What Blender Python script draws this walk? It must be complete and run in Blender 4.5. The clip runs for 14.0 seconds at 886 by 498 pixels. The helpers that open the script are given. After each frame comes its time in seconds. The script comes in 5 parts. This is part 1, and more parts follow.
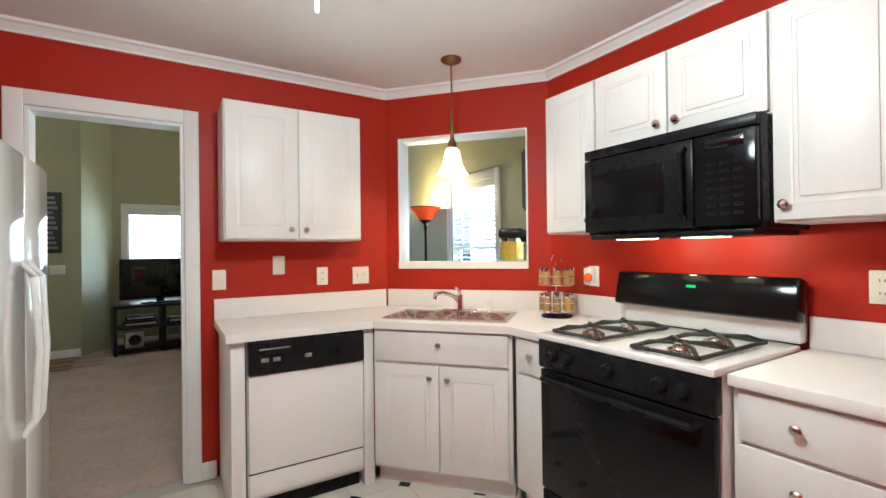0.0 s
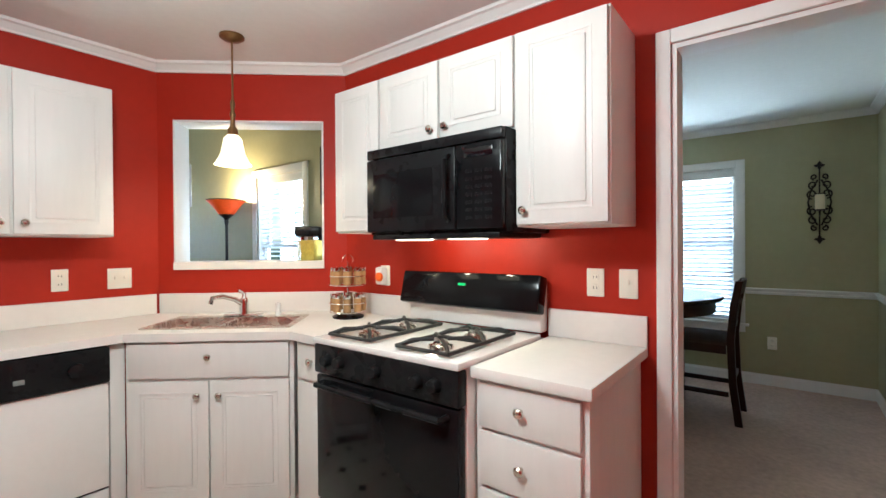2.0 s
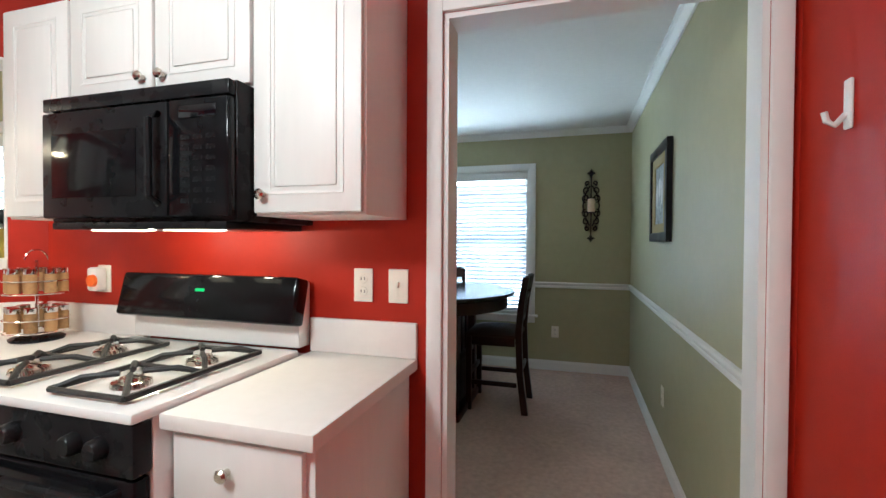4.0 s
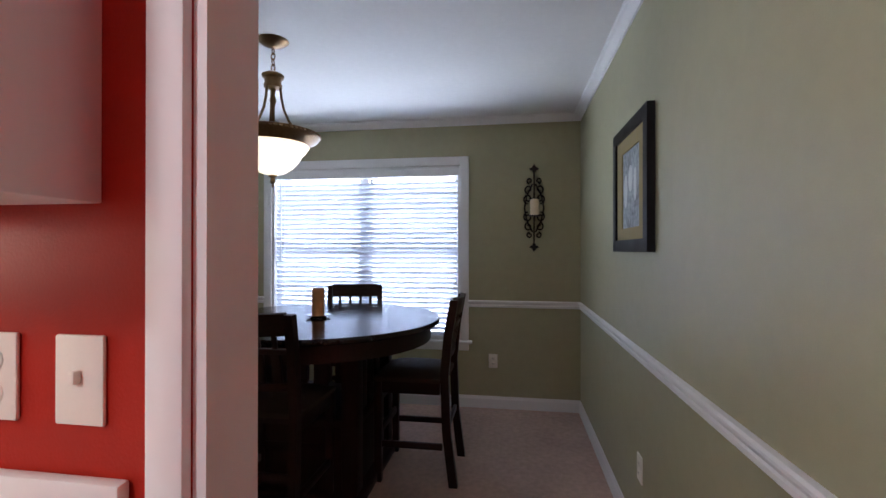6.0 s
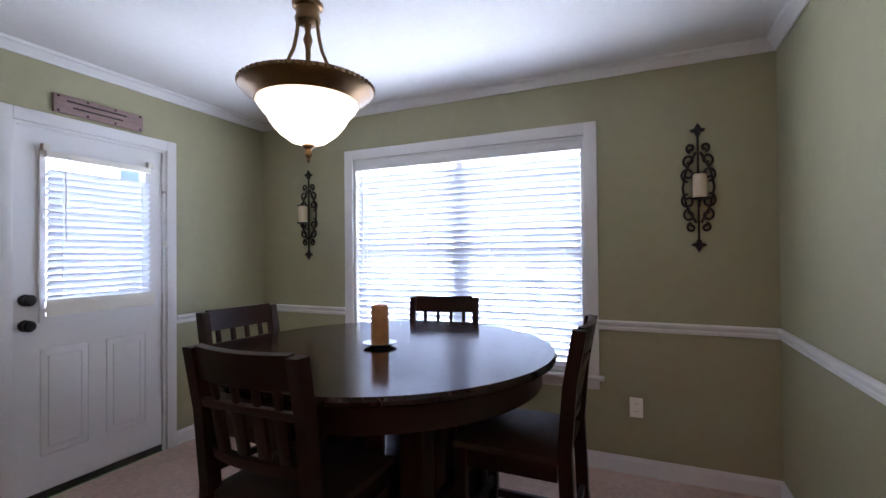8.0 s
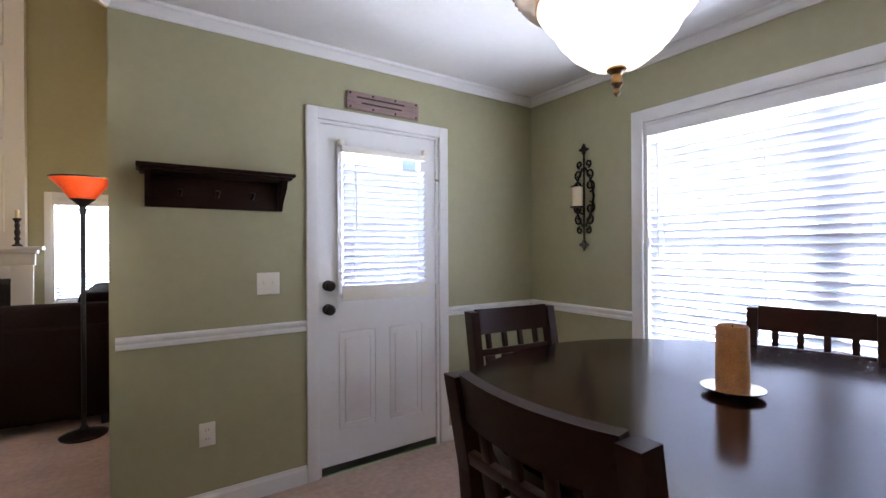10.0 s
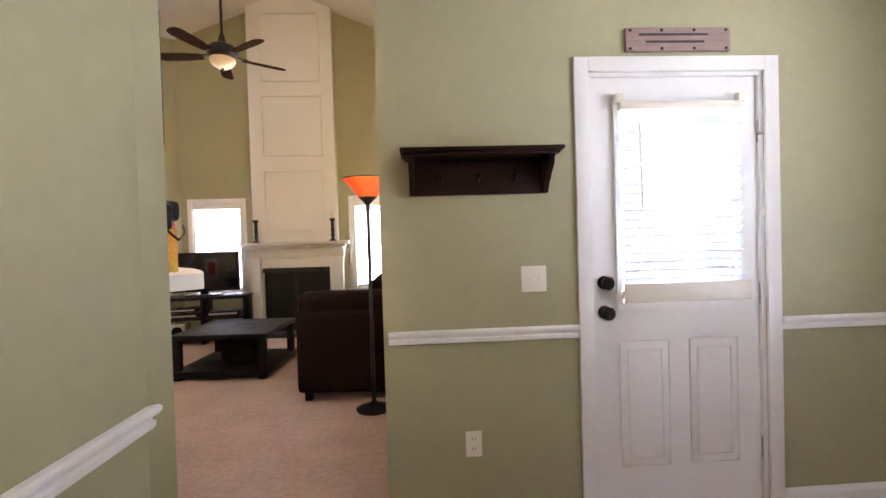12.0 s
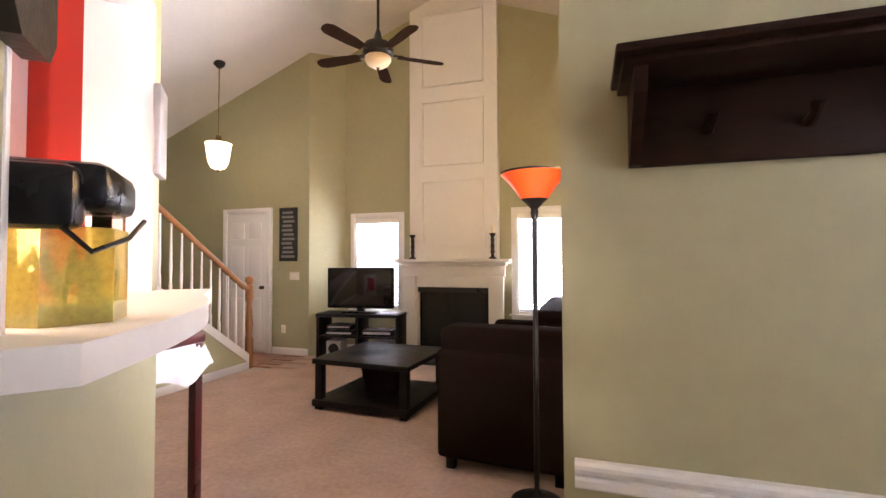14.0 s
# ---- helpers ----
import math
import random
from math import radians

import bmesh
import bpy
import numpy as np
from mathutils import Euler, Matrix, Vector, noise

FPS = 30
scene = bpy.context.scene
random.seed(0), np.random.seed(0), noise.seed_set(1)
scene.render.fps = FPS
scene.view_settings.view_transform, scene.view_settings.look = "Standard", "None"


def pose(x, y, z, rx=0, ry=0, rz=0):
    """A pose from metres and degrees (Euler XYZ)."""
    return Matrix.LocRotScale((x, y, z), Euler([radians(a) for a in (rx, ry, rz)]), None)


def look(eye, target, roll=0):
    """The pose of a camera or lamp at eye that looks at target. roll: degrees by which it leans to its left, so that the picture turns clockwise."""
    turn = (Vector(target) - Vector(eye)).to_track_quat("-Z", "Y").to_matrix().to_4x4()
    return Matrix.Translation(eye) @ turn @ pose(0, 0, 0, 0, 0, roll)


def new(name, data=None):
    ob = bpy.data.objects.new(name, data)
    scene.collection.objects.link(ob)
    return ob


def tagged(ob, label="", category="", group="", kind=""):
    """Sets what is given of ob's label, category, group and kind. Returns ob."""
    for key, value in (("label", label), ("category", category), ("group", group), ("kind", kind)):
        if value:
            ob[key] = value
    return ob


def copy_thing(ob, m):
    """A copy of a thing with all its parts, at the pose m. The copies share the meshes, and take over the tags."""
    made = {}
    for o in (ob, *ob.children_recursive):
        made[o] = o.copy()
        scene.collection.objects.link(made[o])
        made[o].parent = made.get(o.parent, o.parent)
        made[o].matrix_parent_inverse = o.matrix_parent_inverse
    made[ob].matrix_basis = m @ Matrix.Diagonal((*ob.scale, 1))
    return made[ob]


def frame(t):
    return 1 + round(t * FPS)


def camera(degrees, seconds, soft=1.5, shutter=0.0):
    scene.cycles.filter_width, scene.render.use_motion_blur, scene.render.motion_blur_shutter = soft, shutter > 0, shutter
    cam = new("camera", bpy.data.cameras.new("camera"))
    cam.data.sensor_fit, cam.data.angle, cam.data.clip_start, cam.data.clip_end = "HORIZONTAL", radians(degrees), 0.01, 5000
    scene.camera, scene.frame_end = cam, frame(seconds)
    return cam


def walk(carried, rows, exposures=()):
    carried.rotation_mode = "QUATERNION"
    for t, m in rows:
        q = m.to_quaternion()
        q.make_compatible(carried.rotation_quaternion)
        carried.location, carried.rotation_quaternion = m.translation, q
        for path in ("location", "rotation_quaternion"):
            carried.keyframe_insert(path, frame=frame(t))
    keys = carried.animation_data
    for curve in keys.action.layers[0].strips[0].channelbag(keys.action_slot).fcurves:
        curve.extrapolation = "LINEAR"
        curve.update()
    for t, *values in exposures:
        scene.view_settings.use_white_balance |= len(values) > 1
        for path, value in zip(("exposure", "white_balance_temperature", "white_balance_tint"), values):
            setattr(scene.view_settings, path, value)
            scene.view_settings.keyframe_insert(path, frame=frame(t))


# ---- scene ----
cam = camera(89.6, 14.0)
PATH = [
    (0, (0.066, 0.028, 1.301), (1.118, 1.73, 1.309), -0.7),
    (0.5, (0.13, -0.012, 1.314), (1.34, 1.58, 1.311), -0.7),
    (1, (0.187, -0.036, 1.298), (1.536, 1.44, 1.305), 0.0),
    (1.5, (0.243, -0.06, 1.309), (1.706, 1.303, 1.301), 0.2),
    (2, (0.306, -0.091, 1.31), (1.889, 1.13, 1.299), -0.4),
    (2.5, (0.366, -0.122, 1.304), (2.072, 0.922, 1.297), -0.9),
    (3, (0.46, -0.156, 1.318), (2.261, 0.715, 1.301), -1.1),
    (3.5, (0.571, -0.174, 1.319), (2.441, 0.536, 1.292), -0.3),
    (4, (0.737, -0.172, 1.31), (2.654, 0.397, 1.277), 0.3),
    (4.2, (0.808, -0.169, 1.309), (2.741, 0.345, 1.277), 0.4),
    (6.5, (1.917, -0.135, 1.334), (3.894, 0.169, 1.342), 0.0),
    (6.8, (2.065, -0.13, 1.339), (4.036, 0.211, 1.348), 0.1),
    (7, (2.154, -0.122, 1.339), (4.116, 0.265, 1.345), 0.1),
    (9.3, (2.851, 0.268, 1.265), (4.252, 1.695, 1.315), -0.7),
    (9.5, (2.874, 0.323, 1.274), (4.2, 1.818, 1.315), -0.6),
    (10, (2.926, 0.471, 1.295), (4.043, 2.13, 1.294), -0.3),
    (10.5, (2.948, 0.58, 1.293), (3.833, 2.373, 1.285), 0.0),
    (11, (2.929, 0.66, 1.3), (3.551, 2.561, 1.306), -0.3),
    (11.5, (2.945, 0.796, 1.299), (3.284, 2.767, 1.285), -1.1),
    (12, (2.969, 0.975, 1.297), (3.075, 2.972, 1.262), -1.7),
    (12.5, (2.94, 1.2, 1.293), (2.835, 3.197, 1.239), -0.8),
    (13, (2.922, 1.448, 1.299), (2.662, 3.431, 1.264), -0.4),
    (13.5, (2.909, 1.715, 1.297), (2.472, 3.667, 1.305), -0.6),
    (14, (2.85, 1.974, 1.309), (2.239, 3.877, 1.368), -0.2),
]
# the film camera's own exposure and white balance
EXPOSURES = [(0, 0.0, 5450, -4), (4, 0.0, 5400, -2), (6, -0.4, 5650, 17), (7.2, -0.15, 5750, 21), (9.3, 0.08, 5750, 20), (10.5, 0.5, 6350, 22), (11.3, 1.0, 6550, 22), (12.5, 0.82, 6700, 23), (14, 0.95, 6850, 27)]
walk(cam, [(t, look(eye, target, roll)) for t, eye, target, roll in PATH], EXPOSURES)

# ---- world, sun, large lights ----
world = bpy.data.worlds.new("world")
scene.world = world
world.use_nodes = True
sky = world.node_tree.nodes.new("ShaderNodeTexSky")
sky.sky_type, sky.sun_disc = "NISHITA", False
sky.sun_elevation, sky.sun_rotation = radians(42), radians(200)
world.node_tree.nodes["Background"].inputs[1].default_value = 0.15
world.node_tree.links.new(sky.outputs[0], world.node_tree.nodes["Background"].inputs[0])
sun = new("sun", bpy.data.lights.new("sun", "SUN"))
sun.data.energy, sun.data.angle, sun.data.color = 2.0, radians(0.53), (1.0, 0.95, 0.88)
sun.matrix_world = look((0, 0, 20), (5.3, 14.6, 6))
scene.view_settings.exposure = 0.0


def area_lamp(name, at, to, w, h, watts, colour):
    ob = new(name, bpy.data.lights.new(name, "AREA"))
    ob.data.shape, ob.data.size, ob.data.size_y = "RECTANGLE", w, h
    ob.data.energy, ob.data.color = watts, colour
    ob.matrix_world = look(at, to)
    return ob


def bulb(name, at, watts, colour, radius=0.04):
    ob = new(name, bpy.data.lights.new(name, "POINT"))
    ob.data.energy, ob.data.color, ob.data.shadow_soft_size = watts, colour, radius
    ob.location = at
    return ob


DAY, WARM = (0.86, 0.93, 1.0), (1.0, 0.72, 0.42)
area_lamp("daylight_dining", (5.85, 1.15, 1.30), (4, 1.15, 1.25), 2.1, 1.8, 185, DAY)
area_lamp("daylight_door", (4.15, 3.45, 1.45), (4.15, 2, 1.4), 0.8, 1.1, 45, DAY)
area_lamp("daylight_living_west", (-0.07, 8.3, 1.25), (-0.07, 6, 1.2), 1.0, 1.7, 330, DAY)
area_lamp("daylight_living_east", (2.33, 8.3, 1.25), (2.33, 6, 1.2), 1.0, 1.7, 330, DAY)
area_lamp("daylight_living_side", (3.2, 3.9, 1.3), (1, 3.9, 1.25), 1.1, 1.7, 130, DAY)
bulb("bulb_kitchen_pendant", (1.51, 2.247, 1.78), 12, (1.0, 0.75, 0.5))
# added main kitchen light near the fan, unseen; no fixture is built for it
bulb("bulb_kitchen_assumed", (0.45, 0.80, 2.12), 72, (1.0, 0.94, 0.86), 0.12)
bulb("bulb_dining_lamp", (3.867, 1.122, 1.86), 30, WARM, 0.05)
bulb("bulb_floor_lamp", (2.58, 4.47, 1.83), 70, (1.0, 0.66, 0.33), 0.05)
bulb("bulb_foyer_pendant", (-1.78, 6.66, 2.72), 130, (1.0, 0.68, 0.36), 0.06)
bulb("bulb_hood_1", (1.93, 0.94, 1.335), 4.5, (1.0, 0.8, 0.55), 0.02)
bulb("bulb_hood_2", (1.93, 1.24, 1.335), 4.5, (1.0, 0.8, 0.55), 0.02)


# ---- materials ----
def material(name, colour, rough=0.5, vary=0.06, scale=6.0, bump=0.0, bump_scale=80.0, metal=0.0, clear=0.0, glow=0.0, glow_colour=None, alpha=1.0, trans=0.0, per_object=0.0, stretch=None, sheen=0.0, spec=0.5):
    m = bpy.data.materials.new(name)
    m.use_nodes = True
    nt = m.node_tree
    N, L = nt.nodes, nt.links
    b = N["Principled BSDF"]
    b.inputs["Roughness"].default_value = rough
    b.inputs["Metallic"].default_value = metal
    b.inputs["Coat Weight"].default_value = clear
    b.inputs["Transmission Weight"].default_value = trans
    b.inputs["Sheen Weight"].default_value = sheen
    b.inputs["Specular IOR Level"].default_value = spec
    if alpha < 1:
        b.inputs["Alpha"].default_value = alpha
    co = N.new("ShaderNodeTexCoord")
    mp = N.new("ShaderNodeMapping")
    if stretch:
        mp.inputs["Scale"].default_value = stretch
    L.new(co.outputs["Object"], mp.inputs[0])
    n1 = N.new("ShaderNodeTexNoise")
    n1.inputs["Scale"].default_value, n1.inputs["Detail"].default_value = scale, 5
    n2 = N.new("ShaderNodeTexNoise")
    n2.inputs["Scale"].default_value, n2.inputs["Detail"].default_value = scale * 9, 3
    L.new(mp.outputs[0], n1.inputs["Vector"])
    L.new(mp.outputs[0], n2.inputs["Vector"])
    add = N.new("ShaderNodeMath")
    add.operation = "ADD"
    L.new(n1.outputs[0], add.inputs[0])
    L.new(n2.outputs[0], add.inputs[1])
    last = add.outputs[0]
    if per_object:
        info = N.new("ShaderNodeObjectInfo")
        mul = N.new("ShaderNodeMath")
        mul.operation = "MULTIPLY_ADD"
        mul.inputs[1].default_value = per_object
        L.new(info.outputs["Random"], mul.inputs[0])
        L.new(last, mul.inputs[2])
        last = mul.outputs[0]
    ramp = N.new("ShaderNodeMapRange")
    ramp.inputs[1].default_value, ramp.inputs[2].default_value = 0.6, 1.4
    ramp.inputs[3].default_value, ramp.inputs[4].default_value = 1 - vary, 1 + vary
    L.new(last, ramp.inputs[0])
    hsv = N.new("ShaderNodeHueSaturation")
    hsv.inputs["Color"].default_value = (*colour, 1)
    L.new(ramp.outputs[0], hsv.inputs["Value"])
    L.new(hsv.outputs[0], b.inputs["Base Color"])
    rr = N.new("ShaderNodeMapRange")
    rr.inputs[1].default_value, rr.inputs[2].default_value = 0.3, 0.7
    rr.inputs[3].default_value, rr.inputs[4].default_value = rough * 0.88, min(1, rough * 1.12)
    L.new(n1.outputs[0], rr.inputs[0])
    L.new(rr.outputs[0], b.inputs["Roughness"])
    if bump:
        n3 = N.new("ShaderNodeTexNoise")
        n3.inputs["Scale"].default_value, n3.inputs["Detail"].default_value = bump_scale, 4
        L.new(mp.outputs[0], n3.inputs["Vector"])
        bp = N.new("ShaderNodeBump")
        bp.inputs["Strength"].default_value, bp.inputs["Distance"].default_value = bump, 0.004
        L.new(n3.outputs[0], bp.inputs["Height"])
        L.new(bp.outputs[0], b.inputs["Normal"])
    if glow:
        b.inputs["Emission Color"].default_value = (*(glow_colour or colour), 1)
        b.inputs["Emission Strength"].default_value = glow
    return m


def translucent(name, colour, share=0.5):
    m = bpy.data.materials.new(name)
    m.use_nodes = True
    N, L = m.node_tree.nodes, m.node_tree.links
    N.remove(N["Principled BSDF"])
    d, t, mix = N.new("ShaderNodeBsdfDiffuse"), N.new("ShaderNodeBsdfTranslucent"), N.new("ShaderNodeMixShader")
    noise_tex = N.new("ShaderNodeTexNoise")
    noise_tex.inputs["Scale"].default_value = 30
    tint = N.new("ShaderNodeMixRGB")
    tint.inputs[1].default_value = (*[c * 0.94 for c in colour], 1)
    tint.inputs[2].default_value = (*colour, 1)
    L.new(noise_tex.outputs[0], tint.inputs[0])
    L.new(tint.outputs[0], d.inputs[0])
    L.new(tint.outputs[0], t.inputs[0])
    mix.inputs[0].default_value = share
    L.new(d.outputs[0], mix.inputs[1])
    L.new(t.outputs[0], mix.inputs[2])
    L.new(mix.outputs[0], N["Material Output"].inputs[0])
    return m


RED = material("red_wall_paint", (0.36, 0.016, 0.005), 0.5, 0.06, 2.5, 0.12, 220, spec=0.25)
SAGE = material("sage_wall_paint", (0.385, 0.363, 0.215), 0.5, 0.05, 2.0, 0.12, 220)
CEIL = material("ceiling_paint", (0.78, 0.76, 0.73), 0.9, 0.03, 3, 0.35, 160)
TRIM = material("white_trim_paint", (0.80, 0.79, 0.77), 0.5, 0.02, 3, spec=0.3)
CABWHITE = material("white_cabinet_paint", (0.78, 0.77, 0.74), 0.42, 0.03, 4, 0.04, 60, stretch=(1, 1, 0.15))
LAMINATE = material("white_laminate", (0.80, 0.77, 0.73), 0.5, 0.03, 3, spec=0.3)
ENAMEL = material("white_enamel", (0.82, 0.81, 0.79), 0.14, 0.02, 4, clear=0.4)
BLACKGLASS = material("black_glass", (0.006, 0.006, 0.007), 0.10, 0.15, 5, spec=0.14)
BLACKPLASTIC = material("black_plastic", (0.010, 0.010, 0.011), 0.28, 0.15, 12, 0.05, 200, spec=0.12)
CASTIRON = material("cast_iron", (0.015, 0.014, 0.014), 0.55, 0.2, 40, 0.3, 200)
STEEL = material("brushed_steel", (0.62, 0.58, 0.52), 0.27, 0.08, 20, 0.05, 100, metal=1, stretch=(1, 12, 1))
CHROME = material("chrome", (0.8, 0.79, 0.77), 0.12, 0.03, 10, metal=1)
NICKEL = material("nickel_knob", (0.60, 0.55, 0.48), 0.25, 0.08, 30, metal=1)
CARPET = material("beige_carpet", (0.56, 0.405, 0.335), 0.95, 0.2, 3.0, 1.0, 420, spec=0.1)
VINYL = material("cream_floor_tile", (0.72, 0.68, 0.58), 0.22, 0.05, 8, 0.03, 60, per_object=0.12)
INSET = material("black_floor_inset", (0.015, 0.014, 0.013), 0.25, 0.1, 20)
GROUT = material("floor_grout", (0.46, 0.42, 0.35), 0.8, 0.1, 30)
WOOD = material("espresso_wood", (0.024, 0.007, 0.004), 0.34, 0.35, 5, 0.08, 40, spec=0.22, stretch=(1, 8, 1))
TABLEWOOD = material("espresso_table_top", (0.020, 0.007, 0.005), 0.15, 0.25, 4, 0.01, 50, spec=0.38, stretch=(6, 1, 1))
SHELFWOOD = material("walnut_shelf_wood", (0.020, 0.008, 0.005), 0.45, 0.35, 4, 0.1, 40, spec=0.1, stretch=(1, 8, 8))
OAK = material("oak_rail", (0.30, 0.13, 0.045), 0.35, 0.2, 6, 0.05, 60, stretch=(1, 1, 8))
HARDWOOD = material("foyer_hardwood", (0.24, 0.085, 0.028), 0.3, 0.2, 5, 0.05, 60, per_object=0.5, stretch=(8, 1, 1))
SEATFAB = material("brown_seat_fabric", (0.05, 0.03, 0.02), 0.7, 0.15, 30, 0.3, 250, spec=0.2)
SOFA = material("dark_brown_upholstery", (0.011, 0.005, 0.0035), 0.9, 0.3, 6, 0.5, 160, spec=0.08)
BRONZE = material("antique_bronze", (0.22, 0.13, 0.055), 0.32, 0.25, 18, 0.1, 60, metal=0.85)
DARKMETAL = material("dark_wrought_iron", (0.020, 0.017, 0.015), 0.45, 0.3, 40, 0.2, 120, metal=0.6)
WAX = material("cream_wax", (0.78, 0.66, 0.46), 0.5, 0.05, 20)
TANWAX = material("tan_marbled_wax", (0.50, 0.24, 0.09), 0.5, 0.35, 25)
PLATE = material("ivory_switch_plate", (0.80, 0.76, 0.66), 0.35, 0.02, 20)
PLATEGREY = material("outlet_slots", (0.12, 0.11, 0.1), 0.5, 0.05, 20)
GLASS = material("window_glass", (0.95, 0.97, 0.97), 0.02, 0.0, 3, trans=1.0)
SLAT = translucent("white_blind_slat", (0.82, 0.85, 0.92), 0.06)
BULBGLASS = material("frosted_lamp_glass", (0.9, 0.82, 0.66), 0.4, 0.05, 10, glow=1.9, glow_colour=(1.0, 0.83, 0.56))
AMBER = material("amber_lamp_glass", (0.5, 0.05, 0.006), 0.4, 0.3, 8, glow=0.3, glow_colour=(1.0, 0.10, 0.008))
FANGLASS = material("fan_bowl_glass", (0.75, 0.60, 0.40), 0.35, 0.1, 8)
FANBLADE = material("dark_fan_blade", (0.020, 0.011, 0.007), 0.7, 0.2, 8, spec=0.0)
MAT = material("olive_picture_mat", (0.30, 0.23, 0.09), 0.8, 0.08, 20)
PRINT = material("grey_print_paper", (0.26, 0.28, 0.28), 0.6, 0.75, 5)
PRINTLIGHT = material("pale_print_shapes", (0.55, 0.57, 0.55), 0.6, 0.2, 12)
SIGNWOOD = material("weathered_pinkish_board", (0.30, 0.21, 0.19), 0.8, 0.3, 10, 0.3, 60, stretch=(1, 6, 6))
SIGNINK = material("dark_sign_ink", (0.05, 0.035, 0.035), 0.8, 0.2, 30)
SIGNBLACK = material("black_sign_board", (0.014, 0.014, 0.014), 0.6, 0.3, 20)
SIGNGREY = material("grey_sign_ink", (0.22, 0.22, 0.21), 0.7, 0.2, 30)
TVSCREEN = material("tv_screen", (0.004, 0.004, 0.006), 0.08, 0.1, 4)
BLACKWOOD = material("black_table_finish", (0.012, 0.010, 0.011), 0.36, 0.1, 8, spec=0.15)
SILVER = material("silver_plastic", (0.42, 0.42, 0.43), 0.35, 0.1, 20, metal=0.5)
CLOTH = material("white_cloth", (0.80, 0.79, 0.82), 0.9, 0.05, 12, 0.3, 120)
MAHOGANY = material("dark_red_wood", (0.06, 0.006, 0.006), 0.3, 0.2, 8, clear=0.3)
SPICE = material("spice_powder", (0.30, 0.17, 0.07), 0.8, 0.4, 9, per_object=1.2)
ORANGE = material("orange_plastic", (0.85, 0.16, 0.02), 0.4, 0.05, 10)
AQUAWATER = material("tank_water", (0.85, 0.62, 0.14), 0.05, 0.3, 12, trans=0.6)
GRAVEL = material("blue_green_gravel", (0.10, 0.30, 0.30), 0.8, 0.6, 60, 0.6, 90)
PLANT = material("water_plant_leaf", (0.25, 0.32, 0.04), 0.6, 0.3, 20)
GREEN_LED = material("clock_digits", (0.02, 0.3, 0.08), 0.4, 0.0, 5, glow=0.3, glow_colour=(0.05, 0.9, 0.25))
SOOT = material("firebox_soot", (0.012, 0.011, 0.010), 0.8, 0.4, 12, 0.3, 60)
MARBLE = material("black_hearth_slate", (0.02, 0.02, 0.02), 0.3, 0.3, 6)
HOODLIGHT = material("hood_lamp_lens", (0.9, 0.8, 0.6), 0.4, 0.0, 5, glow=4.0, glow_colour=(1.0, 0.8, 0.55))
GRASS = material("lawn", (0.06, 0.10, 0.03), 0.95, 0.4, 0.8, 0.8, 30)
THRESH = material("dark_door_sweep", (0.03, 0.025, 0.02), 0.5, 0.2, 20)


# ---- building helpers ----
def box(bm, x0, y0, z0, x1, y1, z1, bevel=0.0, m=None):
    r = bmesh.ops.create_cube(bm, size=1)
    vs = r["verts"]
    for v in vs:
        v.co = Vector((x0 + (v.co.x + 0.5) * (x1 - x0), y0 + (v.co.y + 0.5) * (y1 - y0), z0 + (v.co.z + 0.5) * (z1 - z0)))
        if m is not None:
            v.co = m @ v.co
    if bevel:
        es = list({e for v in vs for e in v.link_edges})
        bmesh.ops.bevel(bm, geom=es, offset=bevel, segments=2, affect="EDGES", profile=0.5)
    return bm


def lathe(bm, profile, seg=24, m=None, start=0.0, end=360.0):
    rings = []
    n = seg if end - start >= 359.9 else seg + 1
    for r, z in profile:
        ring = []
        for i in range(n):
            a = radians(start + (end - start) * i / seg)
            co = Vector((r * math.cos(a), r * math.sin(a), z))
            ring.append(bm.verts.new(m @ co if m is not None else co))
        rings.append(ring)
    closed = n == seg
    for a, b in zip(rings, rings[1:]):
        for i in range(n if closed else n - 1):
            j = (i + 1) % n
            bm.faces.new((a[i], a[j], b[j], b[i]))
    for ring, (r, z) in ((rings[0], profile[0]), (rings[-1], profile[-1])):
        if r > 1e-4 and closed:
            bm.faces.new(ring)
    return bm


def tube(bm, pts, radius, seg=8, m=None):
    pts = [Vector(p) for p in pts]
    rings = []
    for i, p in enumerate(pts):
        d = (pts[min(i + 1, len(pts) - 1)] - pts[max(i - 1, 0)]).normalized()
        side = d.cross(Vector((0.13, 0.31, 0.94)))
        if side.length < 1e-3:
            side = d.cross(Vector((1, 0, 0)))
        side.normalize()
        up = side.cross(d)
        r = radius[i] if isinstance(radius, (list, tuple)) else radius
        ring = []
        for k in range(seg):
            a = 2 * math.pi * k / seg
            co = p + side * math.cos(a) * r + up * math.sin(a) * r
            ring.append(bm.verts.new(m @ co if m is not None else co))
        rings.append(ring)
    for a, b in zip(rings, rings[1:]):
        for k in range(seg):
            bm.faces.new((a[k], a[(k + 1) % seg], b[(k + 1) % seg], b[k]))
    bm.faces.new(rings[0])
    bm.faces.new(rings[-1])
    return bm


def prism(bm, outline, z0, z1, m=None):
    lo = [bm.verts.new(m @ Vector((x, y, z0)) if m is not None else (x, y, z0)) for x, y in outline]
    hi = [bm.verts.new(m @ Vector((x, y, z1)) if m is not None else (x, y, z1)) for x, y in outline]
    n = len(lo)
    for i in range(n):
        bm.faces.new((lo[i], lo[(i + 1) % n], hi[(i + 1) % n], hi[i]))
    bm.faces.new(lo)
    bm.faces.new(hi)
    return bm


